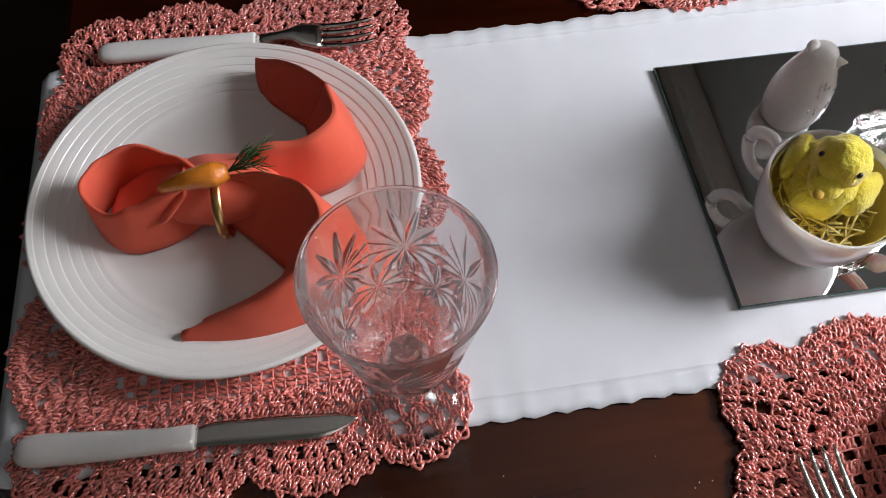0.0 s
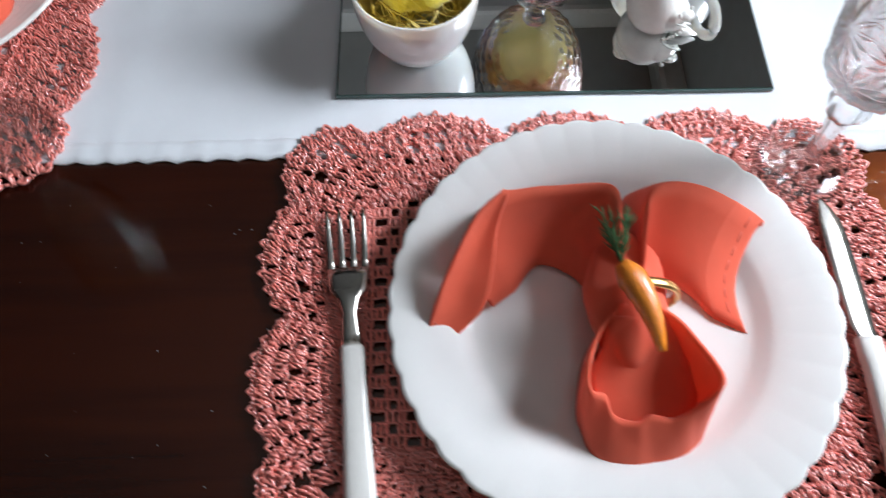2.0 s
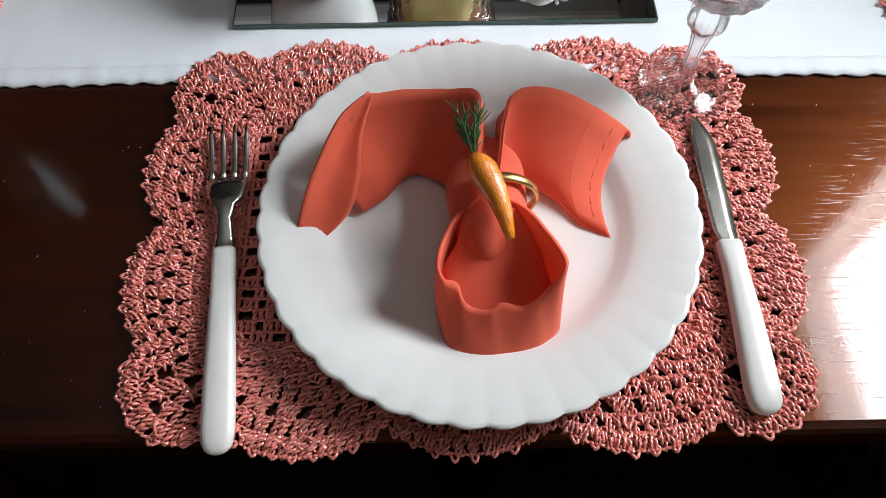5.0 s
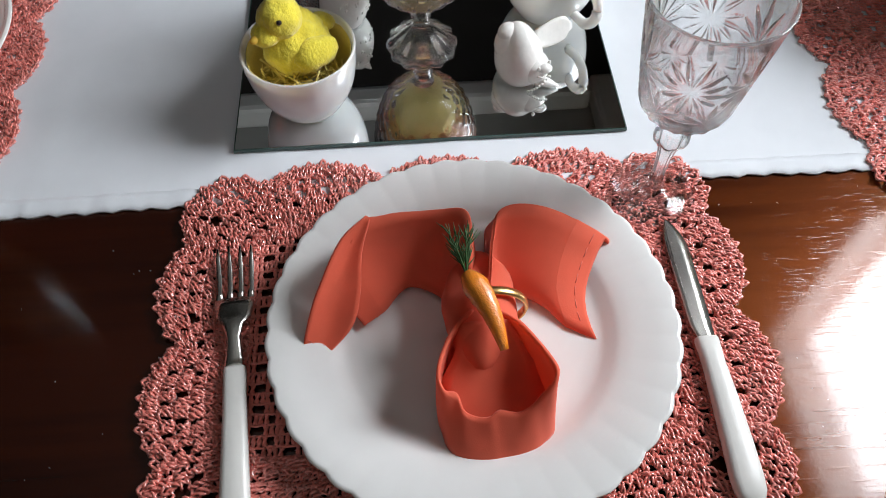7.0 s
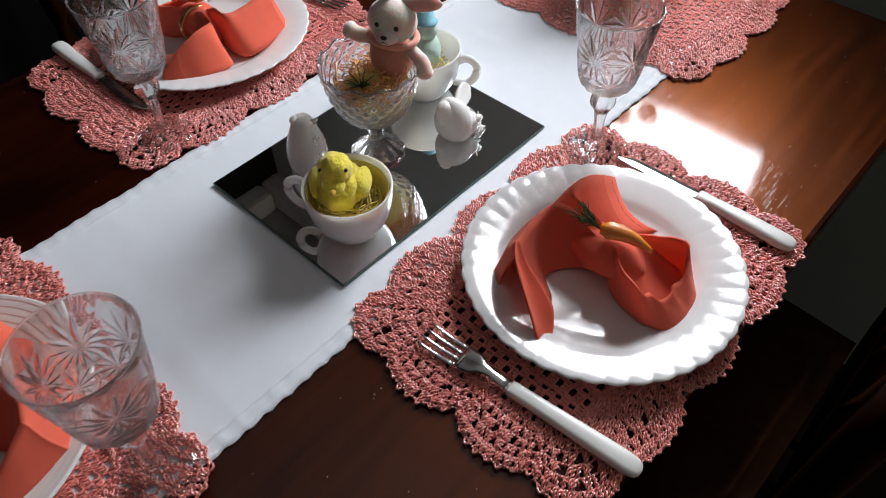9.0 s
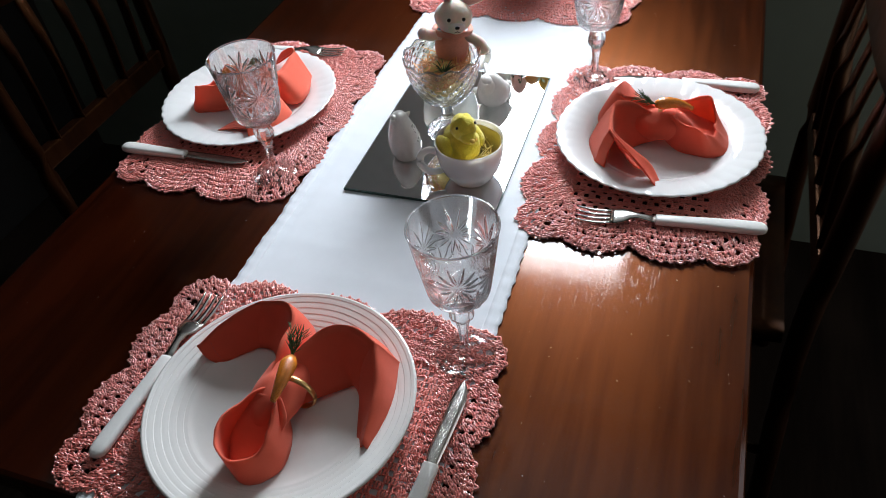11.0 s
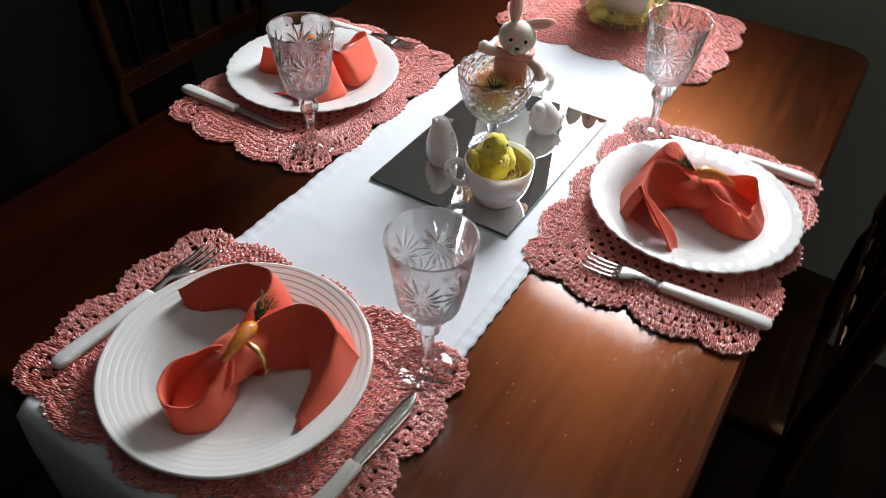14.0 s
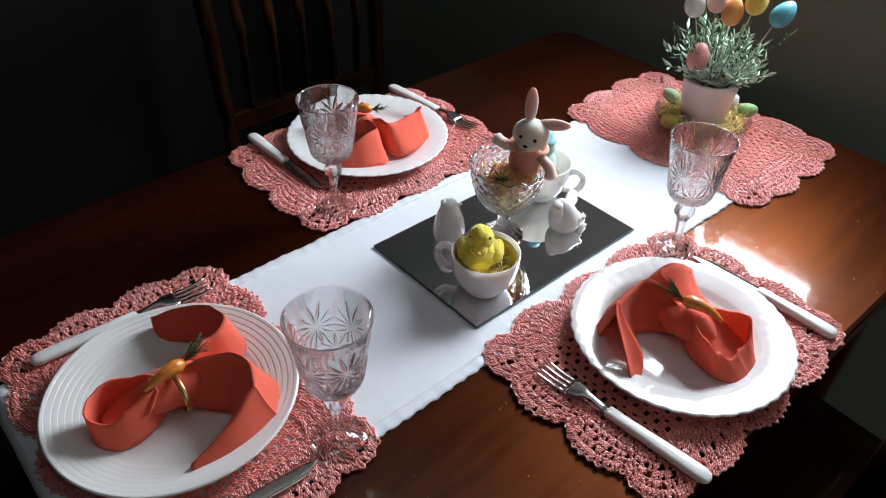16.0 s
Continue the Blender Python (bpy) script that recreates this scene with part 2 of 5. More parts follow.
def part(name, geo, material, parent=None, label="", smooth=True):
    """One mesh object from (verts, faces), under a thing or a part."""
    verts, faces = geo
    me = bpy.data.meshes.new(name)
    me.from_pydata([tuple(v) for v in verts], [], faces)
    if smooth:
        me.polygons.foreach_set("use_smooth", [True] * len(me.polygons))
    me.materials.append(material)
    me.update()
    ob = new(name, me)
    if parent:
        ob.parent = parent
    if label:
        ob["label"] = label
    return ob


def empty(name, m, label, category, group=""):
    ob = new(name)
    ob.matrix_world = m
    return tagged(ob, label, category, group)


def merge(*geos):
    verts, faces = [], []
    for v, f in geos:
        k = len(verts)
        verts += [tuple(p) for p in v]
        faces += [tuple(i + k for i in q) for q in f]
    return verts, faces


def moved(geo, m):
    return [tuple(m @ Vector(v)) for v in geo[0]], geo[1]


def lathe(profile, n=64, shape=None, closed=True):
    """Turned form. profile: (radius, height) from the bottom axis outwards and round; shape(r, z, angle, index) may move a point."""
    verts, faces = [], []
    k = len(profile)
    for i in range(n):
        a = 2 * math.pi * i / n
        for j, (r, z) in enumerate(profile):
            if shape:
                r, z = shape(r, z, a, j)
            verts.append((r * math.cos(a), r * math.sin(a), z))
    for i in range(n):
        i2 = (i + 1) % n
        for j in range(k - 1):
            faces.append((i * k + j, i2 * k + j, i2 * k + j + 1, i * k + j + 1))
    if closed:
        faces.append(tuple(i * k for i in range(n))[::-1])
        faces.append(tuple(i * k + k - 1 for i in range(n)))
    return verts, faces


def curve(points, steps=6, closed=False):
    """A smooth line (Catmull-Rom) through points of any dimension."""
    p = np.array(points, float)
    n, out = len(p), []
    for i in range(n if closed else n - 1):
        a, b = p[i], p[(i + 1) % n]
        z = p[(i - 1) % n] if closed or i else 2 * a - b
        c = p[(i + 2) % n] if closed or i + 2 < n else 2 * b - a
        for s in range(steps):
            t = s / steps
            out.append(0.5 * (2 * a + (b - z) * t + (2 * z - 5 * a + 4 * b - c) * t * t + (3 * a - 3 * b + c - z) * t**3))
    if not closed:
        out.append(p[-1])
    return np.array(out)


def tube(points, radii, n=8, closed=False, flat=1.0):
    """A round bar along points; flat squeezes it across its second axis."""
    p = np.array(points, float)
    k = len(p)
    r = np.broadcast_to(np.array(radii, float), (k,))
    verts, faces = [], []
    up = Vector((0.013, 0.021, 1))
    for i in range(k):
        d = Vector(p[(i + 1) % k] - p[i - 1]) if closed else Vector(p[min(i + 1, k - 1)] - p[max(i - 1, 0)])
        d.normalize()
        u = d.cross(up)
        if u.length < 0.05:
            u = d.cross(Vector((1, 0.1, 0)))
        u.normalize()
        v = u.cross(d)
        for j in range(n):
            a = 2 * math.pi * j / n
            verts.append(tuple(Vector(p[i]) + float(r[i]) * (math.cos(a) * u + flat * math.sin(a) * v)))
    for i in range(k if closed else k - 1):
        i2 = (i + 1) % k
        for j in range(n):
            faces.append((i * n + j, i * n + (j + 1) % n, i2 * n + (j + 1) % n, i2 * n + j))
    if not closed:
        faces.append(tuple(range(n))[::-1])
        faces.append(tuple(range((k - 1) * n, k * n)))
    return verts, faces


def blob(rx, ry, rz, n=24, m=14, noise_amt=0.0, noise_scale=60.0, point=0.0):
    """A rounded body; point narrows its top, as an egg."""
    verts, faces = [], []
    for i in range(m + 1):
        t = math.pi * i / m
        for j in range(n):
            a = 2 * math.pi * j / n
            k = math.sin(t) * (1 - point * 0.5 * (math.cos(t) + 0.2))
            v = Vector((rx * k * math.cos(a), ry * k * math.sin(a), rz * math.cos(t)))
            if noise_amt:
                v += v.normalized() * noise_amt * noise.noise(v * noise_scale)
            verts.append(tuple(v))
    for i in range(m):
        for j in range(n):
            faces.append((i * n + j, (i + 1) * n + j, (i + 1) * n + (j + 1) % n, i * n + (j + 1) % n))
    return verts, faces


def box(x0, y0, z0, x1, y1, z1, b=0.0):
    """A block with bevelled edges."""
    bm = bmesh.new()
    bmesh.ops.create_cube(bm, size=1, matrix=Matrix.Translation(((x0 + x1) / 2, (y0 + y1) / 2, (z0 + z1) / 2)) @ Matrix.Diagonal((x1 - x0, y1 - y0, z1 - z0, 1)))
    if b:
        bmesh.ops.bevel(bm, geom=bm.edges[:], offset=b, segments=2, affect="EDGES", profile=0.6)
    bm.verts.ensure_lookup_table()
    geo = [tuple(v.co) for v in bm.verts], [tuple(v.index for v in f.verts) for f in bm.faces]
    bm.free()
    return geo


def sheet(grid, thick=0.0, closed=False):
    """A cloth through rows of points: both faces and the edges between them."""
    g = np.array(grid, float)
    a, b = g.shape[:2]
    du = np.roll(g, -1, 0) - np.roll(g, 1, 0) if closed else np.gradient(g, axis=0)
    nrm = np.cross(du, np.gradient(g, axis=1))
    nrm /= np.linalg.norm(nrm, axis=2, keepdims=True) + 1e-9
    top, low = g + nrm * thick / 2, g - nrm * thick / 2
    verts = [tuple(p) for p in top.reshape(-1, 3)] + [tuple(p) for p in low.reshape(-1, 3)]
    faces, o = [], a * b
    for i in range(a if closed else a - 1):
        i2 = (i + 1) % a
        for j in range(b - 1):
            faces.append((i * b + j, i2 * b + j, i2 * b + j + 1, i * b + j + 1))
            faces.append((o + i * b + j, o + i * b + j + 1, o + i2 * b + j + 1, o + i2 * b + j))
        for j, s in ((0, 1), (b - 1, -1)):
            q = (i * b + j, o + i * b + j, o + i2 * b + j, i2 * b + j)
            faces.append(q[::s])
    if not closed:
        for i, s in ((0, -1), (a - 1, 1)):
            for j in range(b - 1):
                q = (i * b + j, o + i * b + j, o + i * b + j + 1, i * b + j + 1)
                faces.append(q[::s])
    return verts, faces

# ---- the room ----
X0, X1, Y0, Y1, ZC = -2.4, WX, -1.5, 1.6, 2.34


def wall(name, geo, paint=None):
    return tagged(part(name, geo, paint or M_WALL, smooth=False), "plain plaster wall with light and shade of the dim room toned in", "wall", kind="structure")


tagged(part("floor", box(X0 - 0.1, Y0 - 0.1, -0.1, X1 + 0.1, Y1 + 0.1, 0), M_FLOOR, smooth=False), "dark wooden floor with deep shade put into its colour", "floor", kind="structure")
tagged(part("ceiling", box(X0 - 0.1, Y0 - 0.1, ZC, X1 + 0.1, Y1 + 0.1, ZC + 0.1), M_CEIL, smooth=False), "plain pale ceiling", "ceiling", kind="structure")
wall("wall_south", merge(box(X0 - 0.1, Y0 - 0.1, 0, -0.1, Y0, ZC), box(0.8, Y0 - 0.1, 0, X1 + 0.1, Y0, ZC), box(-0.1, Y0 - 0.1, 2.08, 0.8, Y0, ZC)), M_WALL_SHADE)
# darkness of the north and west sides is put into the wall colour
wall("wall_north", box(X0 - 0.1, Y1, 0, X1 + 0.1, Y1 + 0.1, ZC), M_WALL_DEEPSHADE)
wall("wall_west", box(X0 - 0.1, Y0, 0, X0, Y1, ZC), M_WALL_DEEPSHADE)
# opening and frame added only to hold the fill lamp
door = tagged(new("added_doorway_1"), "unseen doorway, added to hold a fill lamp", "doorway", kind="structure")
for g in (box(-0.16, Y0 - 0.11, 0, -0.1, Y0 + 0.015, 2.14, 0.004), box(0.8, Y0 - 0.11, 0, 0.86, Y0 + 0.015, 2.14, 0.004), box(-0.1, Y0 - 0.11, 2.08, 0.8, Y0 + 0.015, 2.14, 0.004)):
    part("added_door_frame", g, M_CHAIR, door, smooth=False)
# shade on the lower wall is put into its colour, up to this height
SHADE_TOP = 1.04
wall("wall_east_lower", box(X1, Y0, 0, X1 + 0.1, Y1, SHADE_TOP), M_WALL_SHADE)
wall("wall_east", merge(box(X1, Y0, SHADE_TOP, X1 + 0.1, WIN[0], ZC), box(X1, WIN[1], SHADE_TOP, X1 + 0.1, Y1, ZC), box(X1, WIN[0], SHADE_TOP, X1 + 0.1, WIN[1], WIN[2]), box(X1, WIN[0], WIN[3], X1 + 0.1, WIN[1], ZC)))
window = tagged(new("window_1"), "white painted window with bright daylight behind it", "window", kind="structure")
for g in ((box(X1 + 0.002, WIN[0], WIN[2], X1 + 0.07, WIN[0] + 0.04, WIN[3], 0.004), box(X1 + 0.002, WIN[1] - 0.04, WIN[2], X1 + 0.07, WIN[1], WIN[3], 0.004), box(X1 + 0.004, WIN[0] + 0.04, WIN[2], X1 + 0.07, WIN[1] - 0.04, WIN[2] + 0.04, 0.004), box(X1 + 0.004, WIN[0] + 0.04, WIN[3] - 0.04, X1 + 0.07, WIN[1] - 0.04, WIN[3], 0.004))):
    part("window_frame", g, M_FRAME, window, smooth=False)

for g in (box(X1 - 0.09, Y0, ZC - 0.10, X1 - 0.0004, Y1, ZC - 0.002, 0.02), box(X0, Y1 - 0.09, ZC - 0.10, X1 - 0.092, Y1 - 0.0004, ZC - 0.002, 0.02)):
    tagged(part("trim", g, M_FRAME, smooth=False), "pale painted cornice where wall meets ceiling", "cornice", kind="structure")

# ---- the table ----
TX0, TX1, TY0, TY1, TZ = -0.45, 0.765, -0.291, 0.54, 0.75
table = empty("dining_table", pose((TX0 + TX1) / 2, (TY0 + TY1) / 2, 0), "glossy dark reddish mahogany dining table laid for a meal", "table")


def slab(hx, hy, z0, z1, rad, edge):
    """A table top with rounded corners and a softened edge."""
    ring = []
    for cx, cy, a0 in ((hx - rad, hy - rad, 0), (-hx + rad, hy - rad, 90), (-hx + rad, -hy + rad, 180), (hx - rad, -hy + rad, 270)):
        for s in range(9):
            a = radians(a0 + 90 * s / 8)
            ring.append((cx, cy, math.cos(a), math.sin(a)))
    levels = [(rad - edge, z0), (rad, z0 + edge), (rad, z1 - edge), (rad - edge * 0.3, z1 - edge * 0.3), (rad - edge, z1)]
    verts = [(cx + r * ca, cy + r * sa, z) for r, z in levels for cx, cy, ca, sa in ring]
    n = len(ring)
    faces = [(k * n + i, k * n + (i + 1) % n, (k + 1) * n + (i + 1) % n, (k + 1) * n + i) for k in range(len(levels) - 1) for i in range(n)]
    faces += [tuple(range(n))[::-1], tuple(range((len(levels) - 1) * n, len(levels) * n))]
    return verts, faces


HX, HY = (TX1 - TX0) / 2, (TY1 - TY0) / 2
part("tabletop", slab(HX, HY, TZ - 0.032, TZ, 0.05, 0.006), M_TABLE, table, smooth=False)
for s in (-1, 1):
    part("apron", box(-HX + 0.09, s * (HY - 0.07) - 0.011, TZ - 0.12, HX - 0.09, s * (HY - 0.07) + 0.011, TZ - 0.033, 0.003), M_TABLE, table, smooth=False)
    part("apron", box(s * (HX - 0.07) - 0.011, -HY + 0.1, TZ - 0.12, s * (HX - 0.07) + 0.011, HY - 0.1, TZ - 0.033, 0.003), M_TABLE, table, smooth=False)
    for q in (-1, 1):
        part("leg", moved(lathe([(0.018, 0), (0.022, 0.02), (0.026, 0.3), (0.033, 0.6), (0.034, TZ - 0.033)], 16), pose(s * (HX - 0.075), q * (HY - 0.075), 0)), M_TABLE, table)

rng = random.Random(91)
specks = []
for _ in range(260):
    x, y, s, a = rng.uniform(TX0 + 0.03, TX1 - 0.03), rng.uniform(TY0 + 0.01, -0.06) if rng.random() < 0.7 else rng.uniform(0.28, TY1 - 0.02), rng.uniform(0.00015, 0.00042), rng.uniform(0, 3)
    specks.append(moved(box(-s, -s * 0.6, 0, s, s * 0.6, s * 0.5), pose(x, y, TZ - 0.00002, 0, 0, math.degrees(a))))
tagged(part("dust", merge(*specks), M_LINEN, smooth=False), "tiny pale specks of dust and lint on the varnished table", "dust", kind="stuff")

# ---- chairs ----


def chair(m):
    """Seat towards local +y, back at local y = 0."""
    ob = empty("dining_chair", m, "dark brown wooden dining chair with a slatted back", "chair", "chairs round the table")
    seat = []
    for i in range(13):
        for j in range(13):
            x, y = -0.21 + 0.42 * i / 12, 0.02 + 0.40 * j / 12
            seat.append((x * (0.88 + 0.12 * j / 12), y, 0.45 - 0.008 * math.cos(x / 0.21 * 1.5) * math.sin(math.pi * j / 12)))
    part("seat", sheet(np.array(seat).reshape(13, 13, 3), 0.022), M_CHAIR, ob)
    for s in (-1, 1):
        part("back_post", tube(curve([(s * 0.195, -0.03, 0.0), (s * 0.195, 0.0, 0.43), (s * 0.200, -0.004, 0.7), (s * 0.205, -0.014, 0.945)], 5), 0.017, 10), M_CHAIR, ob)
        part("front_leg", tube([(s * 0.195, 0.40, 0.0), (s * 0.19, 0.395, 0.43)], [0.014, 0.018], 10), M_CHAIR, ob)
        part("stretcher", tube([(s * 0.195, -0.01, 0.17), (s * 0.193, 0.397, 0.17)], 0.009, 8), M_CHAIR, ob)
    crest = [[(x, -0.012 - 0.003 * (x / 0.21) ** 2 - 0.006 * (z - 0.88) / 0.09, z - 0.012 * (x / 0.21) ** 2 * (z > 0.9)) for z in (0.838 + 0.030 * abs(x / 0.225) ** 3, 0.88, 0.91, 0.94, 0.965)] for x in np.linspace(-0.225, 0.225, 15)]
    part("crest_rail", sheet(crest, 0.022), M_CHAIR, ob)
    part("lower_rail", box(-0.19, -0.012, 0.56, 0.19, 0.008, 0.60, 0.004), M_CHAIR, ob, smooth=False)
    for k in range(5):
        x = -0.14 + 0.07 * k
        part("back_slat", tube(curve([(x, -0.003, 0.595), (x, 0.004, 0.74), (x, -0.010, 0.855)], 4), 0.012, 8, flat=0.45), M_CHAIR, ob)
    return ob


chair_1 = chair(pose(0.335, -0.40, 0))
copy_thing(chair_1, pose(0.335, 0.90, 0, 0, 0, 180))

# ---- the cloths ----
RY0, RY1 = -0.047, 0.262


def runner():
    """White table runner: it hangs over one end of the table and has a puckered hem."""
    rows = []
    path = [(TX0 - 0.016, 0.56), (TX0 - 0.016, 0.70), (TX0 - 0.013, 0.743)] + [(x, TZ + 0.0012) for x in np.linspace(TX0 - 0.004, 0.665, 170)]
    for i, (x, z) in enumerate(path):
        row = []
        for j in range(61):
            v = j / 60
            drift = 0.004 * noise.noise((x * 3, 0.3, 0)) - 0.006 * (x + 0.2) * (0.6 if v > 0.5 else 0.25)
            y = RY0 + (RY1 - RY0) * v + drift
            edge = min(v, 1 - v) * (RY1 - RY0)
            lift = 0.0
            if edge < 0.018 and i > 2:
                lift = 0.0016 * (0.5 + 0.5 * math.sin(x * 330 + 2.5 * noise.noise((x * 30, v, 0)))) * (1 if edge > 0.003 else 0.3)
                y += (0.0012 * math.sin(x * 330 + 1) + 0.0022 * noise.noise((x * 22, v * 3, 1.0))) * (1 if v < 0.5 else -1) * (edge < 0.006)
            lift += 0.0009 * max(0, noise.noise((x * 9, y * 14, 4.0))) + 0.0007 * max(0, noise.noise((x * 45, y * 6, 9)))
            row.append((x, y, z + lift if z > TZ else z))
        rows.append(row)
    return rows


rows = np.array(runner())
cloth = tagged(new("table_runner"), "long white cotton table runner with a stitched hem", "table runner")
part("cloth", sheet(rows[:, 2:-2], 0.0008), M_LINEN, cloth)
part("hem", sheet(rows[:, :4], 0.0017), M_LINEN, cloth)
part("hem", sheet(rows[:, -4:], 0.0017), M_LINEN, cloth)


def round_rect(hx, hy, rad):
    """Points of a rounded rectangle by the share of the way round, with the outward direction and the lobe it belongs to."""
    cx, cy = hx - rad, hy - rad
    spans = [2 * cy, 1.2 * rad, 2 * cx, 1.2 * rad] * 2
    total = sum(spans)

    def at(s):
        s = (s % 1.0) * total
        k = 0
        while k < 7 and s > spans[k]:
            s -= spans[k]
            k += 1
        f = min(s / spans[k], 1.0)
        side, corner = k // 2, k % 2
        if not corner:
            pts = [((hx, -cy), (hx, cy), (1, 0)), ((cx, hy), (-cx, hy), (0, 1)), ((-hx, cy), (-hx, -cy), (-1, 0)), ((-cx, -hy), (cx, -hy), (0, -1))][side]
            p = Vector(pts[0]).lerp(Vector(pts[1]), f)
            lobes = 2 if side in (0, 2) else 3
            return p, Vector(pts[2]), abs(math.sin(math.pi * lobes * f))
        ang = radians(90 * side + 90 * f)
        c = [(cx, cy), (-cx, cy), (-cx, -cy), (cx, -cy)][side]
        d = Vector((math.cos(ang), math.sin(ang)))
        return Vector(c) + rad * d, d, abs(math.sin(math.pi * f))

    return at


def crochet():
    """A crocheted mat: an open mesh ground and rounds of tall stitches that end in scallops with little picots."""
    rng = random.Random(4)
    made, verts, faces = [], [], []
    n = 4

    def strand(pts, r):
        k0, k = len(verts), len(pts)
        for i, p in enumerate(pts):
            d = pts[min(i + 1, k - 1)] - pts[max(i - 1, 0)]
            u = Vector((-d.y, d.x, 0))
            u = u.normalized() if u.length > 1e-9 else Vector((1, 0, 0))
            v = u.cross(d).normalized()
            for j in range(n):
                a = math.pi / 2 * j + 0.7
                q = p + r * (math.cos(a) * u + math.sin(a) * v)
                verts.append((q.x, q.y, q.z))
        for i in range(k - 1):
            for j in range(n):
                faces.append((k0 + i * n + j, k0 + i * n + (j + 1) % n, k0 + (i + 1) * n + (j + 1) % n, k0 + (i + 1) * n + j))
        faces.append((k0, k0 + 1, k0 + 2, k0 + 3)[::-1])
        faces.append(tuple(k0 + (k - 1) * n + j for j in range(n)))

    def stitch(a, b, r=0.00105, twist=0.0008, high=0.0014, seg=4, turn=5.2, wave=0.0006):
        """One tall stitch: two plies that wind round each other from a to b."""
        d = b - a
        u = Vector((-d.y, d.x, 0)).normalized()
        ph = rng.uniform(0, 6.3)
        h = high * rng.uniform(0.6, 1.3)
        for q in (0, math.pi):
            pts = []
            for i in range(seg + 1):
                t = i / seg
                w = ph + q + turn * t
                pts.append(a + d * t + u * twist * math.cos(w) + Vector((0, 0, 0.0013 + h * math.sin(math.pi * t) + wave * math.sin(w))))
            strand(pts, r)

    hx, hy = 0.1845, 0.1300
    # ground: close rows of posts with staggered small square holes
    gx, gy = hx - 0.047, hy - 0.045
    ny = int(2 * gy / 0.0068)
    for j in range(ny):
        y = -gy + 2 * gy * j / ny
        m = int(2 * gx / 0.0033)
        for i in range(m):
            if (i + 3 * (j % 2)) % 6 < 1 + j % 2:
                continue
            x = -gx + 2 * gx * (i + 0.5) / m
            stitch(Vector((x + rng.uniform(-0.0005, 0.0005), y, 0)), Vector((x + rng.uniform(-0.0008, 0.0008), y + 0.0075, 0)), r=0.00112, high=0.0008, seg=4)
        pts = [Vector((-gx + 2 * gx * i / 90, y + rng.uniform(-0.0006, 0.0006), 0.0018 + 0.0007 * (i % 2))) for i in range(91)]
        strand(pts, 0.0009)
    made.append((verts[:], faces[:]))
    verts.clear(), faces.clear()
    # rounds
    rounds = 7
    for k in range(rounds):
        f0, f1 = k / rounds, (k + 1) / rounds
        curves = []
        for f in (f0, f1):
            inset = 0.052 * (1 - f)
            curves.append((round_rect(hx - inset, hy - inset, 0.052 - 0.6 * inset), 0.0195 * max(0, (f - 0.25) / 0.75)))
        m = int((4 * (hx + hy) - 6 * 0.052 * (1 - f1)) / 0.0030)
        ends = []
        for i in range(m):
            s = i / m
            (c0, a0), (c1, a1) = curves
            p0, d0, l0 = c0(s)
            p1, d1, l1 = c1(s + rng.uniform(-0.0006, 0.0006))
            p0, p1 = p0 + d0 * a0 * (l0**0.6 - 0.45), p1 + d1 * a1 * (l1**0.6 - 0.45)
            ends.append((p1, d1, l1))
            if k % 2 == 1 and i % 4 == 3 or rng.random() < 0.04:
                continue
            if k == 4 and i % 7 in (5, 6):
                continue
            a, b = Vector((p0.x, p0.y, 0)), Vector((p1.x, p1.y, 0))
            lean = Vector((-d0.y, d0.x, 0)) * rng.choice((-1, 1)) * rng.uniform(0.0004, 0.0032)
            stitch(a - lean * 0.3, b + (b - a) * 0.10 + lean, r=0.00092, twist=0.0012, seg=8, turn=9.0, wave=0.0014, high=0.0024 if k > 1 else 0.0016)
            if rng.random() < 0.75:
                # a loose loop of yarn that stands up from the stitch
                c, e = a.lerp(b, rng.uniform(0.1, 0.7)), Vector((rng.uniform(-1, 1), rng.uniform(-1, 1), 0)).normalized() * rng.uniform(0.0020, 0.0032)
                o, up = Vector((e.y, -e.x, 0)) * rng.uniform(0.3, 0.9), rng.uniform(0.0042, 0.0062)
                strand([c - e + Vector((0, 0, 0.0016)), c - e * 0.6 + o * 0.7 + Vector((0, 0, up * 0.8)), c + o + Vector((0, 0, up)), c + e * 0.7 + o * 0.5 + Vector((0, 0, up * 0.7)), c + e + Vector((0, 0, 0.0016))], 0.00085)
        # the chain that closes the round
        for i in range(0, m):
            p, q = ends[i][0], ends[(i + 1) % m][0]
            d = ends[i][1]
            w = rng.uniform(-0.0006, 0.0006)
            strand([Vector((p.x, p.y, 0.0016)), Vector(((p.x + q.x) / 2 + d.x * (0.0011 + w), (p.y + q.y) / 2 + d.y * (0.0011 + w), 0.0036)), Vector((q.x, q.y, 0.0016))], 0.00095)
        if k == rounds - 1:
            made.append((verts[:], faces[:]))
            verts.clear(), faces.clear()
            for i in range(0, m - 3, 4):
                p, d, l = ends[i]
                q = ends[(i + 2) % m][0]
                tip = (p + q) / 2 + d * (0.0016 + 0.0026 * rng.random())
                side = (q - p) * 0.2
                strand([Vector((p.x, p.y, 0.002)), Vector((tip.x - side.x, tip.y - side.y, 0.0026)), Vector((tip.x + d.x * 0.001, tip.y + d.y * 0.001, 0.003)), Vector((tip.x + side.x, tip.y + side.y, 0.0026)), Vector((q.x, q.y, 0.002))], 0.00115)
    return made + [(verts, faces)]


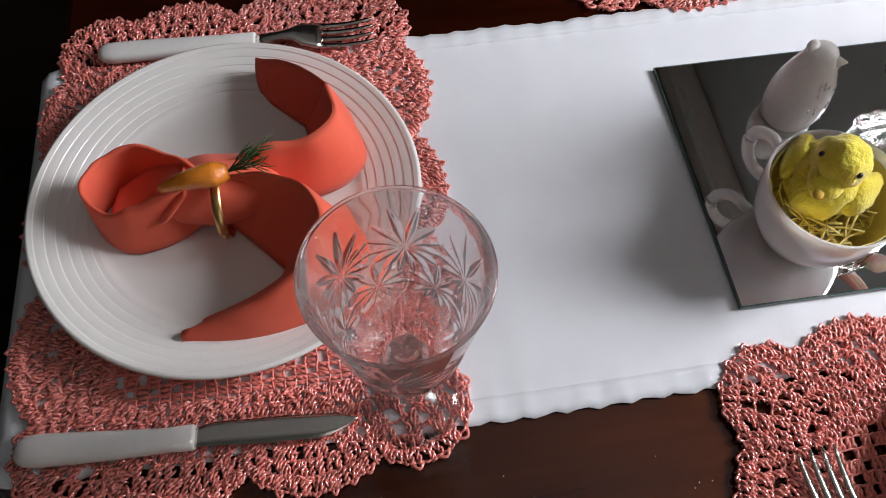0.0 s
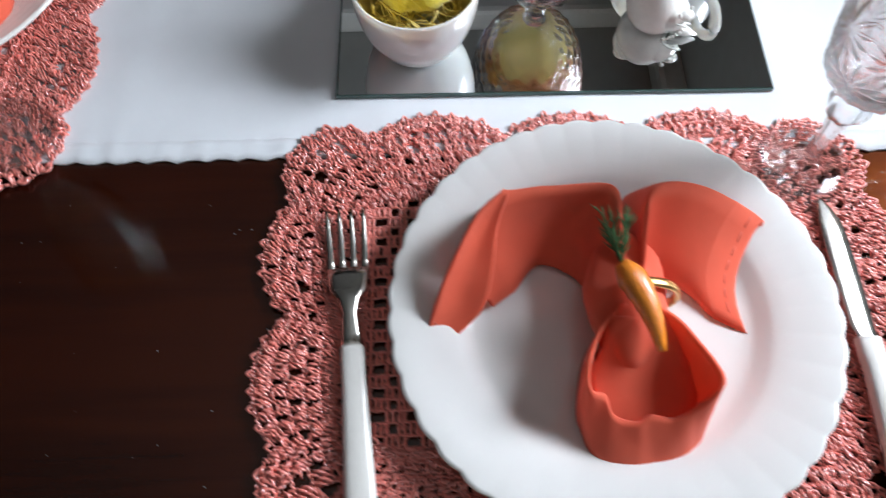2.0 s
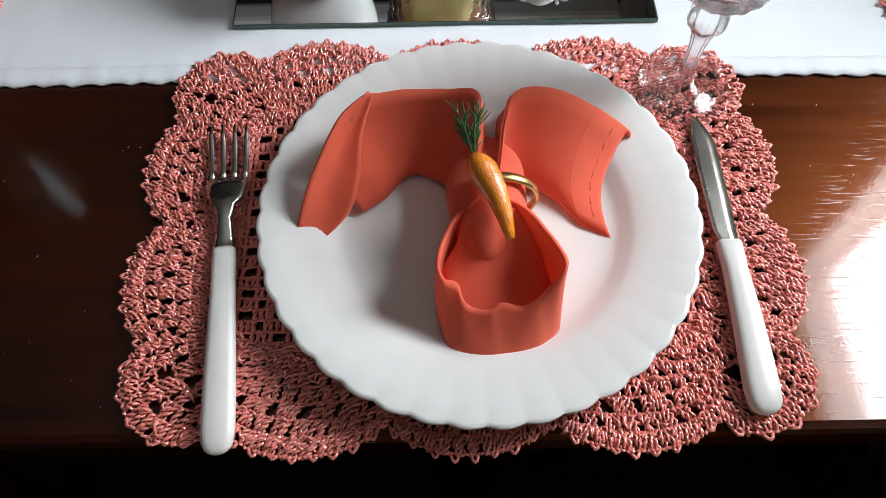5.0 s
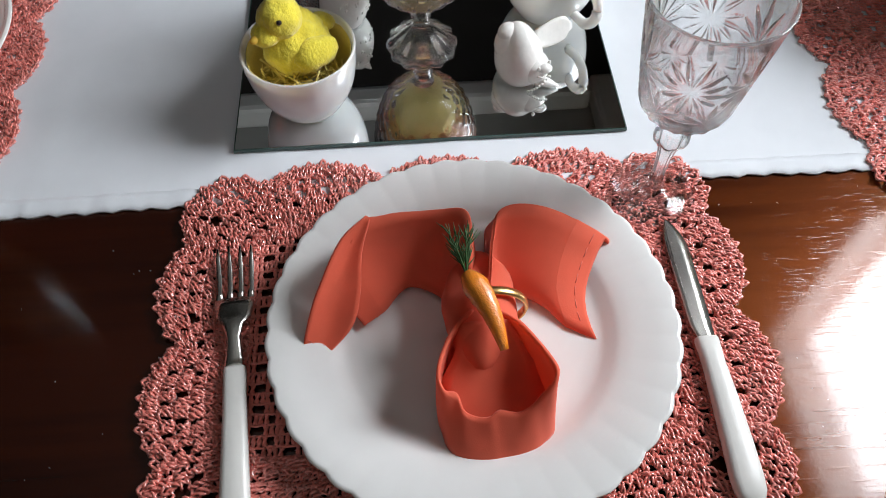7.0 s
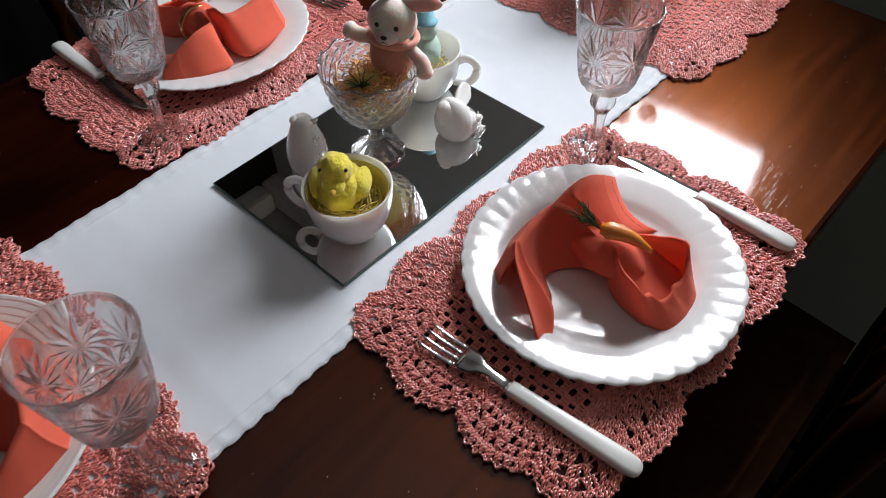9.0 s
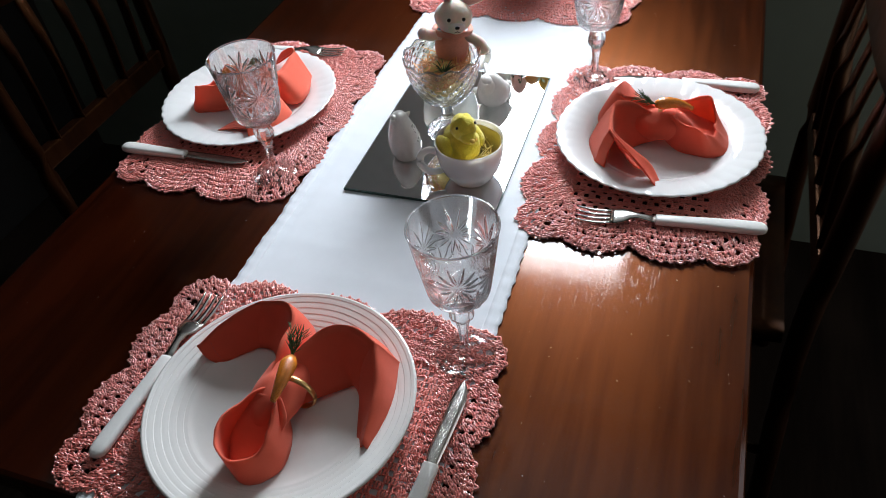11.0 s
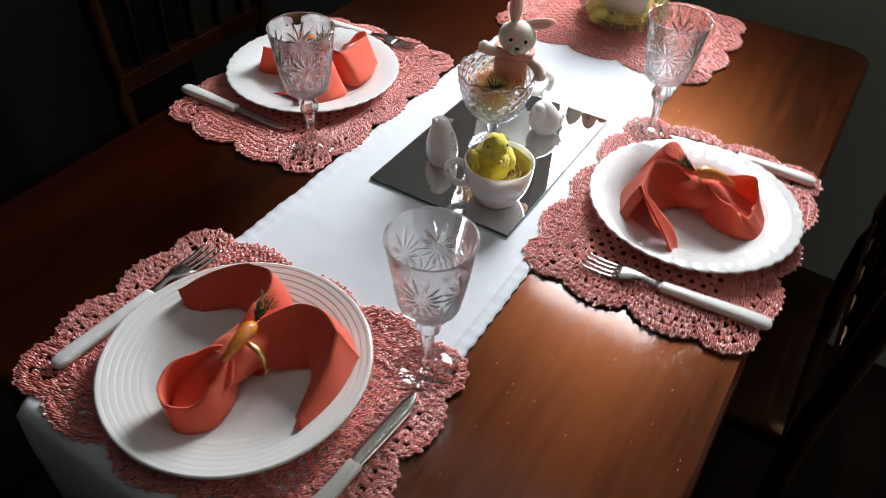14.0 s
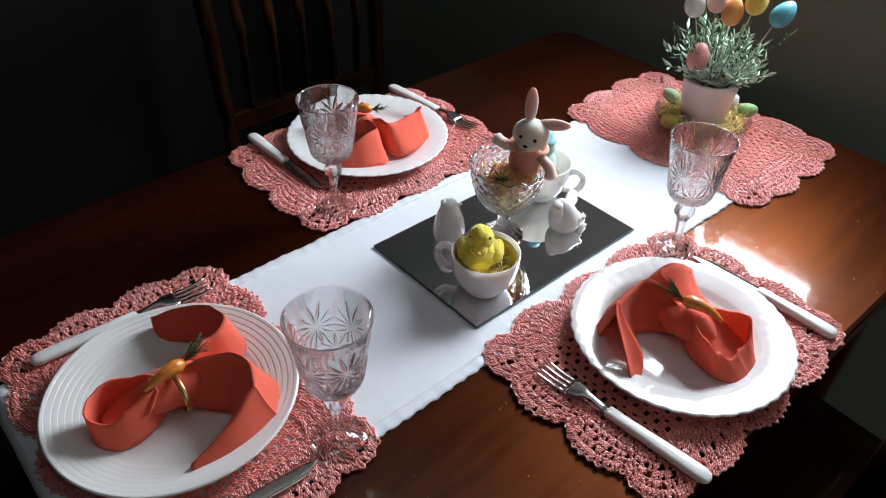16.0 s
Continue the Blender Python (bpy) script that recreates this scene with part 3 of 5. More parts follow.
MZ = TZ + 0.0014
mat_1 = empty("crochet_placemat", pose(0.157, -0.159, MZ), "coral pink crocheted placemat with scalloped lacy edges", "placemat", "placemats on the table")
for name, geo in zip(("mesh_ground", "lace_border", "picot_edging"), crochet()):
    part(name, geo, M_FLAT if name == "mesh_ground" else M_YARN, mat_1)
copy_thing(mat_1, pose(0.143, 0.398, MZ, 0, 0, 180))
mat_3 = copy_thing(mat_1, pose(-0.313, 0.122, MZ, 0, 0, -90))
mat_4 = copy_thing(mat_1, pose(0.607, 0.103, MZ, 0, 0, 90))
for ob in (mat_1, mat_3, mat_4):
    ob["label"] = "coral pink crocheted placemat with scalloped lacy edges, half over the runner"

# ---- plates ----
PZ = TZ + 0.0052


def fluted_plate(m):
    def shape(r, z, a, j):
        if r > 0.088:
            f = min(max(0, r - 0.094) / 0.025, 1)
            z += f * 0.00042 * (abs(math.cos(20 * a)) - 0.6)
            if r > 0.118:
                r += 0.0018 * f * (abs(math.cos(20 * a)) - 0.5)
        return r, z

    prof = [(0.0, 0.0035), (0.05, 0.0033), (0.055, 0.0), (0.058, 0.0), (0.062, 0.0035), (0.075, 0.005), (0.088, 0.0115), (0.100, 0.0155), (0.1255, 0.0195), (0.1268, 0.0205), (0.1262, 0.0217), (0.124, 0.022), (0.112, 0.0195), (0.100, 0.0175), (0.092, 0.0152), (0.088, 0.0135), (0.083, 0.0098), (0.078, 0.0075), (0.070, 0.0065), (0.04, 0.006), (0.0, 0.006)]
    ob = empty("dinner_plate", m, "round white opal glass plate with a fluted wavy rim", "plate", "dinner plates")
    part("plate_body", lathe(prof, 480, shape, closed=False), M_OPAL, ob)
    return ob


def ringed_plate(m):
    prof = [(0.0, 0.0035), (0.055, 0.0033), (0.06, 0.0), (0.064, 0.0), (0.068, 0.004), (0.09, 0.010), (0.1275, 0.0195), (0.1285, 0.0207), (0.1278, 0.0219)]
    r = 0.1262
    while r > 0.0885:
        base = 0.0225 - (0.1262 - r) * 0.31
        turn = (0.1262 - r) / 0.0062
        # each ring ends in a small steep step towards the middle
        f = turn % 1
        u = min(max((f - 0.5) / 0.075 + 0.5, 0), 1)
        prof.append((r, base + 0.00042 * (f - u * u * (3 - 2 * u)) + 0.00004 * math.cos(turn * 2 * math.pi)))
        r -= 0.0062 / (120 if 0.44 < f < 0.56 else 30)
    prof += [(0.086, 0.0095), (0.082, 0.0082), (0.07, 0.0068), (0.035, 0.006), (0.0, 0.006)]
    ob = empty("dinner_plate", m, "round white porcelain plate with concentric ridges round its rim", "plate", "dinner plates")
    part("plate_body", lathe(prof, 120, closed=False), M_PORC, ob)
    return ob


plate_b = fluted_plate(pose(0.166, -0.166, PZ, 0, 0, 4))
copy_thing(plate_b, pose(0.150, 0.413, PZ, 0, 0, 37))
ringed_plate(pose(-0.317, 0.122, PZ))

# ---- cutlery ----


def fork(m, n_label=""):
    """Handle end at the local origin, tines towards +y; 0.208 long."""
    ob = empty("table_fork", m, "steel table fork with a white plastic handle beside a plate", "fork", "forks")
    hnd = []
    for y, w, t in [(0.0, 0.0018, 0.0010), (0.0008, 0.0042, 0.0022), (0.0025, 0.0064, 0.0034), (0.006, 0.0082, 0.0044), (0.013, 0.0090, 0.0049), (0.03, 0.0088, 0.0051), (0.06, 0.0080, 0.0050), (0.09, 0.0071, 0.0047), (0.1165, 0.0070, 0.0045), (0.1185, 0.0066, 0.004)]:
        hnd.append([(w * math.copysign(abs(math.cos(a)) ** 0.6, math.cos(a)), y, 0.0055 + t * math.copysign(abs(math.sin(a)) ** 0.8, math.sin(a))) for a in np.linspace(0, 2 * math.pi, 21)])
    verts = [p for row in hnd for p in row[:-1]]
    faces = [(i * 20 + j, i * 20 + (j + 1) % 20, (i + 1) * 20 + (j + 1) % 20, (i + 1) * 20 + j) for i in range(len(hnd) - 1) for j in range(20)]
    faces += [tuple(range(20))[::-1], tuple(range((len(hnd) - 1) * 20, len(hnd) * 20))]
    part("handle", (verts, faces), M_HANDLE, ob, "white plastic handle")
    neck = [[(u * w, y, z + 0.0016 * (1 - u * u)) for u in np.linspace(-1, 1, 7).tolist()] for y, w, z in [(0.118, 0.0062, 0.0055), (0.126, 0.005, 0.0062), (0.138, 0.0038, 0.0085), (0.147, 0.0062, 0.009), (0.153, 0.0108, 0.0075), (0.163, 0.0122, 0.0052), (0.168, 0.0122, 0.0045)]]
    part("neck", sheet(neck, 0.0018), M_STEEL, ob)
    for k in range(4):
        x = (-1.5 + k) * 0.0067
        rows = [[(x * (1 + 0.02 * i) + u * w, 0.1672 + 0.0068 * i, z) for u in (-1, 0, 1)] for i, (w, z) in enumerate([(0.0021, 0.0045), (0.0019, 0.0038), (0.0018, 0.0034), (0.0017, 0.0036), (0.0015, 0.0043), (0.0012, 0.0053), (0.0006, 0.0068)])]
        part("tine", sheet(rows, 0.0016), M_STEEL, ob)
    return ob


def knife(m):
    """Handle end at the local origin, blade towards +y; 0.212 long."""
    ob = empty("table_knife", m, "steel table knife with a white plastic handle beside a plate", "knife", "knives")
    hnd = []
    for y, w, x, t in [(0.0, 0.0018, 0, 0.0012), (0.0008, 0.0044, 0, 0.0026), (0.0028, 0.0070, 0, 0.0040), (0.007, 0.0089, 0, 0.0050), (0.015, 0.0095, 0.0, 0.0055), (0.035, 0.0090, 0.0004, 0.0055), (0.06, 0.0081, 0.0006, 0.0053), (0.085, 0.0070, 0.0003, 0.005), (0.1005, 0.0075, 0, 0.0048), (0.1022, 0.0070, 0, 0.004)]:
        hnd.append([(x + w * math.copysign(abs(math.cos(a)) ** 0.6, math.cos(a)), y, 0.0058 + t * math.copysign(abs(math.sin(a)) ** 0.8, math.sin(a))) for a in np.linspace(0, 2 * math.pi, 21)])
    verts = [p for row in hnd for p in row[:-1]]
    faces = [(i * 20 + j, i * 20 + (j + 1) % 20, (i + 1) * 20 + (j + 1) % 20, (i + 1) * 20 + j) for i in range(len(hnd) - 1) for j in range(20)]
    faces += [tuple(range(20))[::-1], tuple(range((len(hnd) - 1) * 20, len(hnd) * 20))]
    part("handle", (verts, faces), M_HANDLE, ob, "white plastic handle")
    rows = []
    for i in range(45):
        t = i / 44
        y = 0.1015 + 0.094 * t
        back = 0.0068 + 0.001 * math.sin(math.pi * t) - (0.013 * max(0, t - 0.72) / 0.28 if t > 0.72 else 0) * max(0, t - 0.72) * 3
        cut = -0.0088 - 0.0016 * math.sin(math.pi * t) + 0.0035 * max(0, t - 0.85) / 0.15 - (0.0 if t > 0.1 else -0.003 * (0.1 - t) / 0.1)
        if 0.25 < t < 0.9:
            cut += 0.0006 * (i % 2)
        if t > 0.93:
            mid = (back + cut) / 2
            q = math.sqrt(max(0, 1 - ((t - 0.93) / 0.07) ** 2)) * 0.98 + 0.02
            back, cut = mid + (back - mid) * q, mid + (cut - mid) * q
        rows.append([(0.82 * (back + (cut - back) * u), y, 0.0062 - 0.0022 * t) for u in (0, 0.4, 0.8, 1)])
    part("blade", sheet(rows, 0.0013), M_STEEL, ob, "polished serrated blade")
    return ob


def along(x0, y0, x1, y1, z, flip=0):
    """The pose of a piece that starts at the first point and points to the second."""
    return pose(x0, y0, z, 0, flip, math.degrees(math.atan2(-(x1 - x0), y1 - y0)))


CZ = TZ + 0.0052
fork_b = fork(along(0.028, -0.2995, 0.0105, -0.0955, CZ))
copy_thing(fork_b, along(-0.415, 0.269, -0.229, 0.264, CZ))
copy_thing(fork_b, along(0.294, 0.541, 0.312, 0.33, CZ))
knife_b = knife(along(0.3115, -0.2845, 0.311, -0.090, CZ))
copy_thing(knife_b, along(-0.442, -0.028, -0.238, -0.040, CZ))
copy_thing(knife_b, along(0.014, 0.545, 0.017, 0.33, CZ))

# ---- goblets ----


def goblet(m):
    """A footed crystal glass whose bowl is cut with two rows of stars."""
    na = 480
    outer = curve([(0.0080, 0.079), (0.0155, 0.0815), (0.0240, 0.0865), (0.0285, 0.096), (0.0315, 0.115), (0.0347, 0.137), (0.0372, 0.155), (0.0388, 0.1675)], 22)

    def cut(r, z, a):
        """Depth of the cut at a place on the bowl."""
        deep = 0.0
        for zc, off, wide, high, low, petal, half in ((0.1280, 0.0, 0.0180, 0.0290, 0.0215, math.pi / 7, 0.0021), (0.1010, 0.5, 0.0160, 0.0180, 0.0110, math.pi / 6, 0.0018)):
            step = 2 * math.pi / 6
            u = ((a / step - off + 0.5) % 1 - 0.5) * step * (0.0345 if off == 0 else 0.0295)
            v = z - zc
            rho = math.hypot(u, v)
            phi = math.atan2(v, u)
            size = 1 / math.hypot(math.cos(phi) / wide, math.sin(phi) / (high if v > 0 else low))
            if rho < size:
                d = rho * abs(math.sin((phi + petal / 2) % petal - petal / 2))
                w = half * math.sin(math.pi * min(rho / size, 1) ** 0.8) ** 0.9 + 0.0002
                if d < w:
                    deep = max(deep, 0.0014 * (1 - d / w))
        if z < 0.094:
            deep = max(deep, 0.0010 * abs(math.sin(9 * a)) * min(1, max(0, z - 0.080) / 0.006) * min(1, (0.094 - z) / 0.003))
        return deep

    def shape(r, z, a, j):
        return (r - cut(r, z, a), z) if j in cutrange else (r, z)

    base = [(0.0, 0.0), (0.0285, 0.0), (0.0295, 0.0008), (0.0293, 0.0017), (0.022, 0.0032), (0.012, 0.0062), (0.0065, 0.011), (0.0048, 0.018), (0.0045, 0.03), (0.0052, 0.043), (0.0064, 0.051), (0.0078, 0.0545), (0.0108, 0.0585), (0.0120, 0.063), (0.0116, 0.069), (0.0092, 0.0745), (0.0076, 0.078)]
    dense = [tuple(p) for p in curve(outer.tolist(), 1)]
    inner = [(0.0374, 0.1676), (0.0353, 0.155), (0.0324, 0.137), (0.0291, 0.115), (0.0260, 0.099), (0.0212, 0.0905), (0.012, 0.0855), (0.0, 0.0845)]
    prof = base + dense + [(0.0393, 0.1676), (0.0394, 0.1684), (0.0388, 0.1690), (0.0378, 0.1688)] + inner
    cutrange = set(range(len(base) + 3, len(base) + len(dense) - 10))

    def facet(r, z, a, j):
        if 0.012 < z < 0.077 and j < len(base):
            r *= 1 + (0.10 if z < 0.052 else 0.07) * math.cos(6 * a)
        return shape(r, z, a, j)

    ob = empty("wine_goblet", m, "empty clear cut crystal wine goblet with a star pattern", "glass", "crystal goblets")
    part("bowl", lathe([(0.0, 0.0778)] + prof[len(base) - 1 :], na, lambda r, z, a, j: shape(r, z, a, j + len(base) - 2), closed=False), M_CRYSTAL, ob, "star-cut crystal bowl")
    part("stem", lathe(base[6:] + [(0.0, 0.0776)], 48, lambda r, z, a, j: facet(r, z, a, j + 6), closed=False), M_CRYSTAL, ob)
    part("foot", lathe(base[:7] + [(0.0, 0.0109)], 48, closed=False), M_CRYSTAL, ob)
    return ob


gob = goblet(pose(-0.214, -0.027, TZ + 0.0052, 0, 0, 20) @ Matrix.Scale(1.02, 4))
copy_thing(gob, pose(0.304, -0.063, TZ + 0.0052, 0, 0, 5))
copy_thing(gob, pose(0.010, 0.301, TZ + 0.0052, 0, 0, 48))

# ---- napkins ----


def band(stations, thick=0.0017, steps=8, closed=False, seed=0.0, crease=0.0014, half=8, rows=False, ruffle=0.0):
    """A strip of folded cloth lofted through stations: two points each for a standing strip, three for one folded over a ridge."""
    k = len(stations[0])
    line = curve([[c for p in st for c in p] for st in stations], steps, closed)
    grid = []
    for q in line:
        pts = [Vector(q[3 * i : 3 * i + 3]) for i in range(k)]
        row = []
        for i in range(k - 1):
            a, b = pts[i], pts[i + 1]
            side = Vector((b.y - a.y, a.x - b.x, 0.02)).normalized()
            for j in range(half + (i == k - 2)):
                t = j / half
                p = a.lerp(b, t)
                ridge = t if (k == 3 and i == 0) else 1 - t
                belly = math.sin(math.pi * t) * (0.0035 + 0.003 * noise.noise((p.x * 22, p.y * 22 + seed, 3)))
                if k == 3 and i == 0:
                    belly = -math.sin(math.pi * t) * min(0.010, 0.22 * (pts[0] - pts[2]).length)
                p += side * (crease * noise.noise((p.x * 55 + seed, p.y * 55, p.z * 30)) + belly * (1 if k == 3 else 0.4))
                p += side * (ruffle * ridge**2 * noise.noise((p.x * 85, p.y * 85, seed + 7)))
                p.z += ridge**2 * 0.0035 * noise.noise((p.x * 40, p.y * 40, seed))
                p.z = max(p.z, 0.0072)
                row.append(tuple(p))
        grid.append(row)
    return grid if rows else sheet(grid, thick, closed)


def napkin(m, loop, left, right, label, leaf=()):
    """Points are local to the plate's centre: (upper point, lower point) along each strip."""
    ob = empty("folded_napkin", m, label, "napkin", "folded napkins")
    part("loop", band(loop, 0.002, closed=True, seed=1.3, ruffle=0.003), M_NAPKIN, ob)
    back = loop[0][0]
    wide = loop[-2][0][0] - 0.003
    tongue = [((-0.014 + back[0], back[1] - 0.008, back[2] + 0.001), (0.014 + back[0], back[1] - 0.008, back[2] + 0.001)), ((-0.018 + back[0], back[1] - 0.022, back[2] - 0.010), (0.024 + back[0], back[1] - 0.022, back[2] - 0.010)), ((-0.0265 + back[0], back[1] - 0.038, back[2] - 0.020), (wide, back[1] - 0.040, back[2] - 0.024)), ((-0.019 + back[0], back[1] - 0.060, back[2] - 0.031), (wide - 0.008, back[1] - 0.066, back[2] - 0.031))]
    part("waist", moved(blob(0.0232, 0.040, 0.0205, 34, 20, 0.0034, 60), pose(loop[0][0][0] + 0.001, loop[0][0][1] + 0.009, 0.0305)), M_NAPKIN, ob)
    part("inner_fold", band(tongue, 0.002, seed=5.0), M_NAPKIN, ob)
    grids = []
    for strip, seed in ((left, 2.1), (right, 3.7)):
        # a sharp fold where the strip turns
        fold = [tuple(tuple(Vector(p).lerp(Vector(q), 0.10)) for p, q in zip(strip[4], strip[n])) for n in (3, 5)]
        strip = strip[:4] + fold + strip[5:]
        grids.append((band(strip, seed=seed, rows=True), "flap"))
    if leaf:
        # the strip's end is turned over and lies open like a leaf
        line, rows = curve([[*p, *q] for p, q in leaf], 7), []
        for k, q in enumerate(line):
            t = k / (len(line) - 1)
            a, b = Vector(q[:3]), Vector(q[3:])
            row = []
            for j in range(13):
                u = j / 12
                p = a.lerp(b, u)
                sag = math.sin(math.pi * u) * math.sin(math.pi * t) ** 0.8
                p += Vector((-0.004, -0.002, -0.008)) * sag + Vector((0, 0, 0.0012 * noise.noise((p.x * 60, p.y * 60, 2.0))))
                p.z = max(p.z, 0.0078)
                row.append(tuple(p))
            rows.append(row)
        grids.append((rows, "turned_end"))
    for n, (grid, name) in enumerate(grids):
        flap = part(name, sheet(grid, 0.0017), M_NAPKIN, ob)
        if leaf and n == 0:
            continue
        line, nxt = [Vector(p) for p in grid[-4]], [Vector(p) for p in grid[-6]]
        stitches = []
        for k in range(1, 8):
            up = (line[k + 1] - line[k - 1]).cross(nxt[k] - line[k]).normalized()
            up *= 0.00098 * (1 if up.z > 0 else -1)
            stitches.append(tube([tuple(line[k].lerp(line[k + 1], s) + up) for s in (0.1, 0.45, 0.8)], 0.00028, 5))
        part("hem_stitching", merge(*stitches), M_NAPHEM, flap)
    return ob


# lengths in metres; heights above the plate's underside
LOOP = [((0.004, -0.008, 0.047), (0.004, -0.008, 0.013)), ((-0.014, -0.022, 0.049), (-0.016, -0.024, 0.009)), ((-0.024, -0.043, 0.050), (-0.024, -0.054, 0.008)), ((-0.0215, -0.053, 0.041), (-0.023, -0.066, 0.008)), ((-0.0135, -0.0545, 0.036), (-0.019, -0.077, 0.008)), ((-0.010, -0.0635, 0.030), (-0.010, -0.0835, 0.008)), ((0.003, -0.067, 0.0275), (0.003, -0.086, 0.008)), ((0.010, -0.064, 0.029), (0.013, -0.0855, 0.008)), ((0.020, -0.066, 0.031), (0.023, -0.084, 0.008)), ((0.030, -0.062, 0.039), (0.033, -0.079, 0.008)), ((0.0405, -0.052, 0.053), (0.041, -0.064, 0.008)), ((0.024, -0.020, 0.050), (0.026, -0.024, 0.009))]
LEFT = [((-0.003, -0.004, 0.012), (-0.001, 0.004, 0.048), (-0.003, 0.010, 0.012)), ((-0.010, 0.012, 0.010), (0.000, 0.030, 0.058), (0.003, 0.046, 0.012)), ((-0.022, 0.026, 0.009), (0.000, 0.053, 0.061), (-0.002, 0.076, 0.012)), ((-0.040, 0.032, 0.009), (-0.020, 0.056, 0.061), (-0.026, 0.081, 0.013)), ((-0.056, 0.014, 0.010), (-0.062, 0.053, 0.060), (-0.070, 0.068, 0.012)), ((-0.068, 0.005, 0.011), (-0.071, 0.044, 0.053), (-0.081, 0.055, 0.012))]
LEAF = [((-0.0615, 0.0540, 0.0605), (-0.0590, 0.0525, 0.0600)), ((-0.077, 0.040, 0.0565), (-0.0655, 0.036, 0.048)), ((-0.092, 0.016, 0.042), (-0.068, 0.015, 0.033)), ((-0.100, 0.001, 0.028), (-0.074, -0.001, 0.022)), ((-0.105, -0.010, 0.0165), (-0.091, -0.014, 0.0105))]
RIGHT = [((0.013, -0.004, 0.012), (0.009, 0.004, 0.048), (0.010, 0.010, 0.012)), ((0.022, 0.016, 0.010), (0.014, 0.034, 0.057), (0.013, 0.048, 0.012)), ((0.034, 0.020, 0.009), (0.022, 0.054, 0.060), (0.019, 0.076, 0.012)), ((0.048, 0.010, 0.009), (0.046, 0.056, 0.057), (0.048, 0.078, 0.013)), ((0.060, -0.004, 0.008), (0.070, 0.052, 0.045), (0.076, 0.066, 0.012)), ((0.077, -0.013, 0.007), (0.090, 0.049, 0.027), (0.096, 0.052, 0.013))]
nap_b = napkin(pose(0.166, -0.166, PZ), LOOP, LEFT, RIGHT, "coral red cotton napkin folded into a bow on a fluted plate", LEAF)
copy_thing(nap_b, pose(0.150, 0.413, PZ, 0, 0, 180))
LOOP_A = [((0.004, -0.010, 0.047), (0.004, -0.010, 0.013)), ((-0.014, -0.030, 0.050), (-0.014, -0.030, 0.009)), ((-0.024, -0.052, 0.051), (-0.022, -0.054, 0.008)), ((-0.018, -0.074, 0.046), (-0.014, -0.074, 0.008)), ((0.002, -0.084, 0.044), (0.008, -0.085, 0.008)), ((0.018, -0.070, 0.038), (0.026, -0.072, 0.008)), ((0.022, -0.052, 0.050), (0.031, -0.054, 0.008)), ((0.016, -0.026, 0.048), (0.022, -0.026, 0.009))]
LEFT_A = [((-0.008, 0.000, 0.012), (-0.004, 0.004, 0.047), (0.000, 0.006, 0.012)), ((-0.018, 0.026, 0.010), (-0.006, 0.034, 0.056), (0.006, 0.046, 0.010)), ((-0.030, 0.046, 0.009), (-0.007, 0.061, 0.060), (0.000, 0.076, 0.010)), ((-0.040, 0.054, 0.009), (-0.022, 0.077, 0.060), (-0.018, 0.093, 0.013)), ((-0.054, 0.054, 0.009), (-0.048, 0.074, 0.059), (-0.053, 0.087, 0.013)), ((-0.070, 0.038, 0.009), (-0.080, 0.052, 0.047), (-0.084, 0.058, 0.011)), ((-0.084, 0.026, 0.008), (-0.102, 0.025, 0.032), (-0.102, 0.030, 0.012))]
RIGHT_A = [((0.016, -0.004, 0.012), (0.007, 0.004, 0.047), (0.004, 0.008, 0.012)), ((0.034, 0.014, 0.010), (0.015, 0.032, 0.057), (0.012, 0.048, 0.010)), ((0.052, 0.030, 0.009), (0.028, 0.054, 0.062), (0.024, 0.074, 0.011)), ((0.060, 0.034, 0.009), (0.052, 0.064, 0.062), (0.058, 0.088, 0.014)), ((0.070, 0.024, 0.009), (0.080, 0.054, 0.057), (0.096, 0.066, 0.014)), ((0.078, 0.000, 0.008), (0.092, 0.018, 0.040), (0.104, 0.020, 0.013)), ((0.088, -0.030, 0.008), (0.095, -0.027, 0.018), (0.101, -0.028, 0.010))]
napkin(pose(-0.317, 0.122, PZ, 0, 0, -90), LOOP_A, LEFT_A, RIGHT_A, "coral red cotton napkin folded into a bow on a ridged plate")


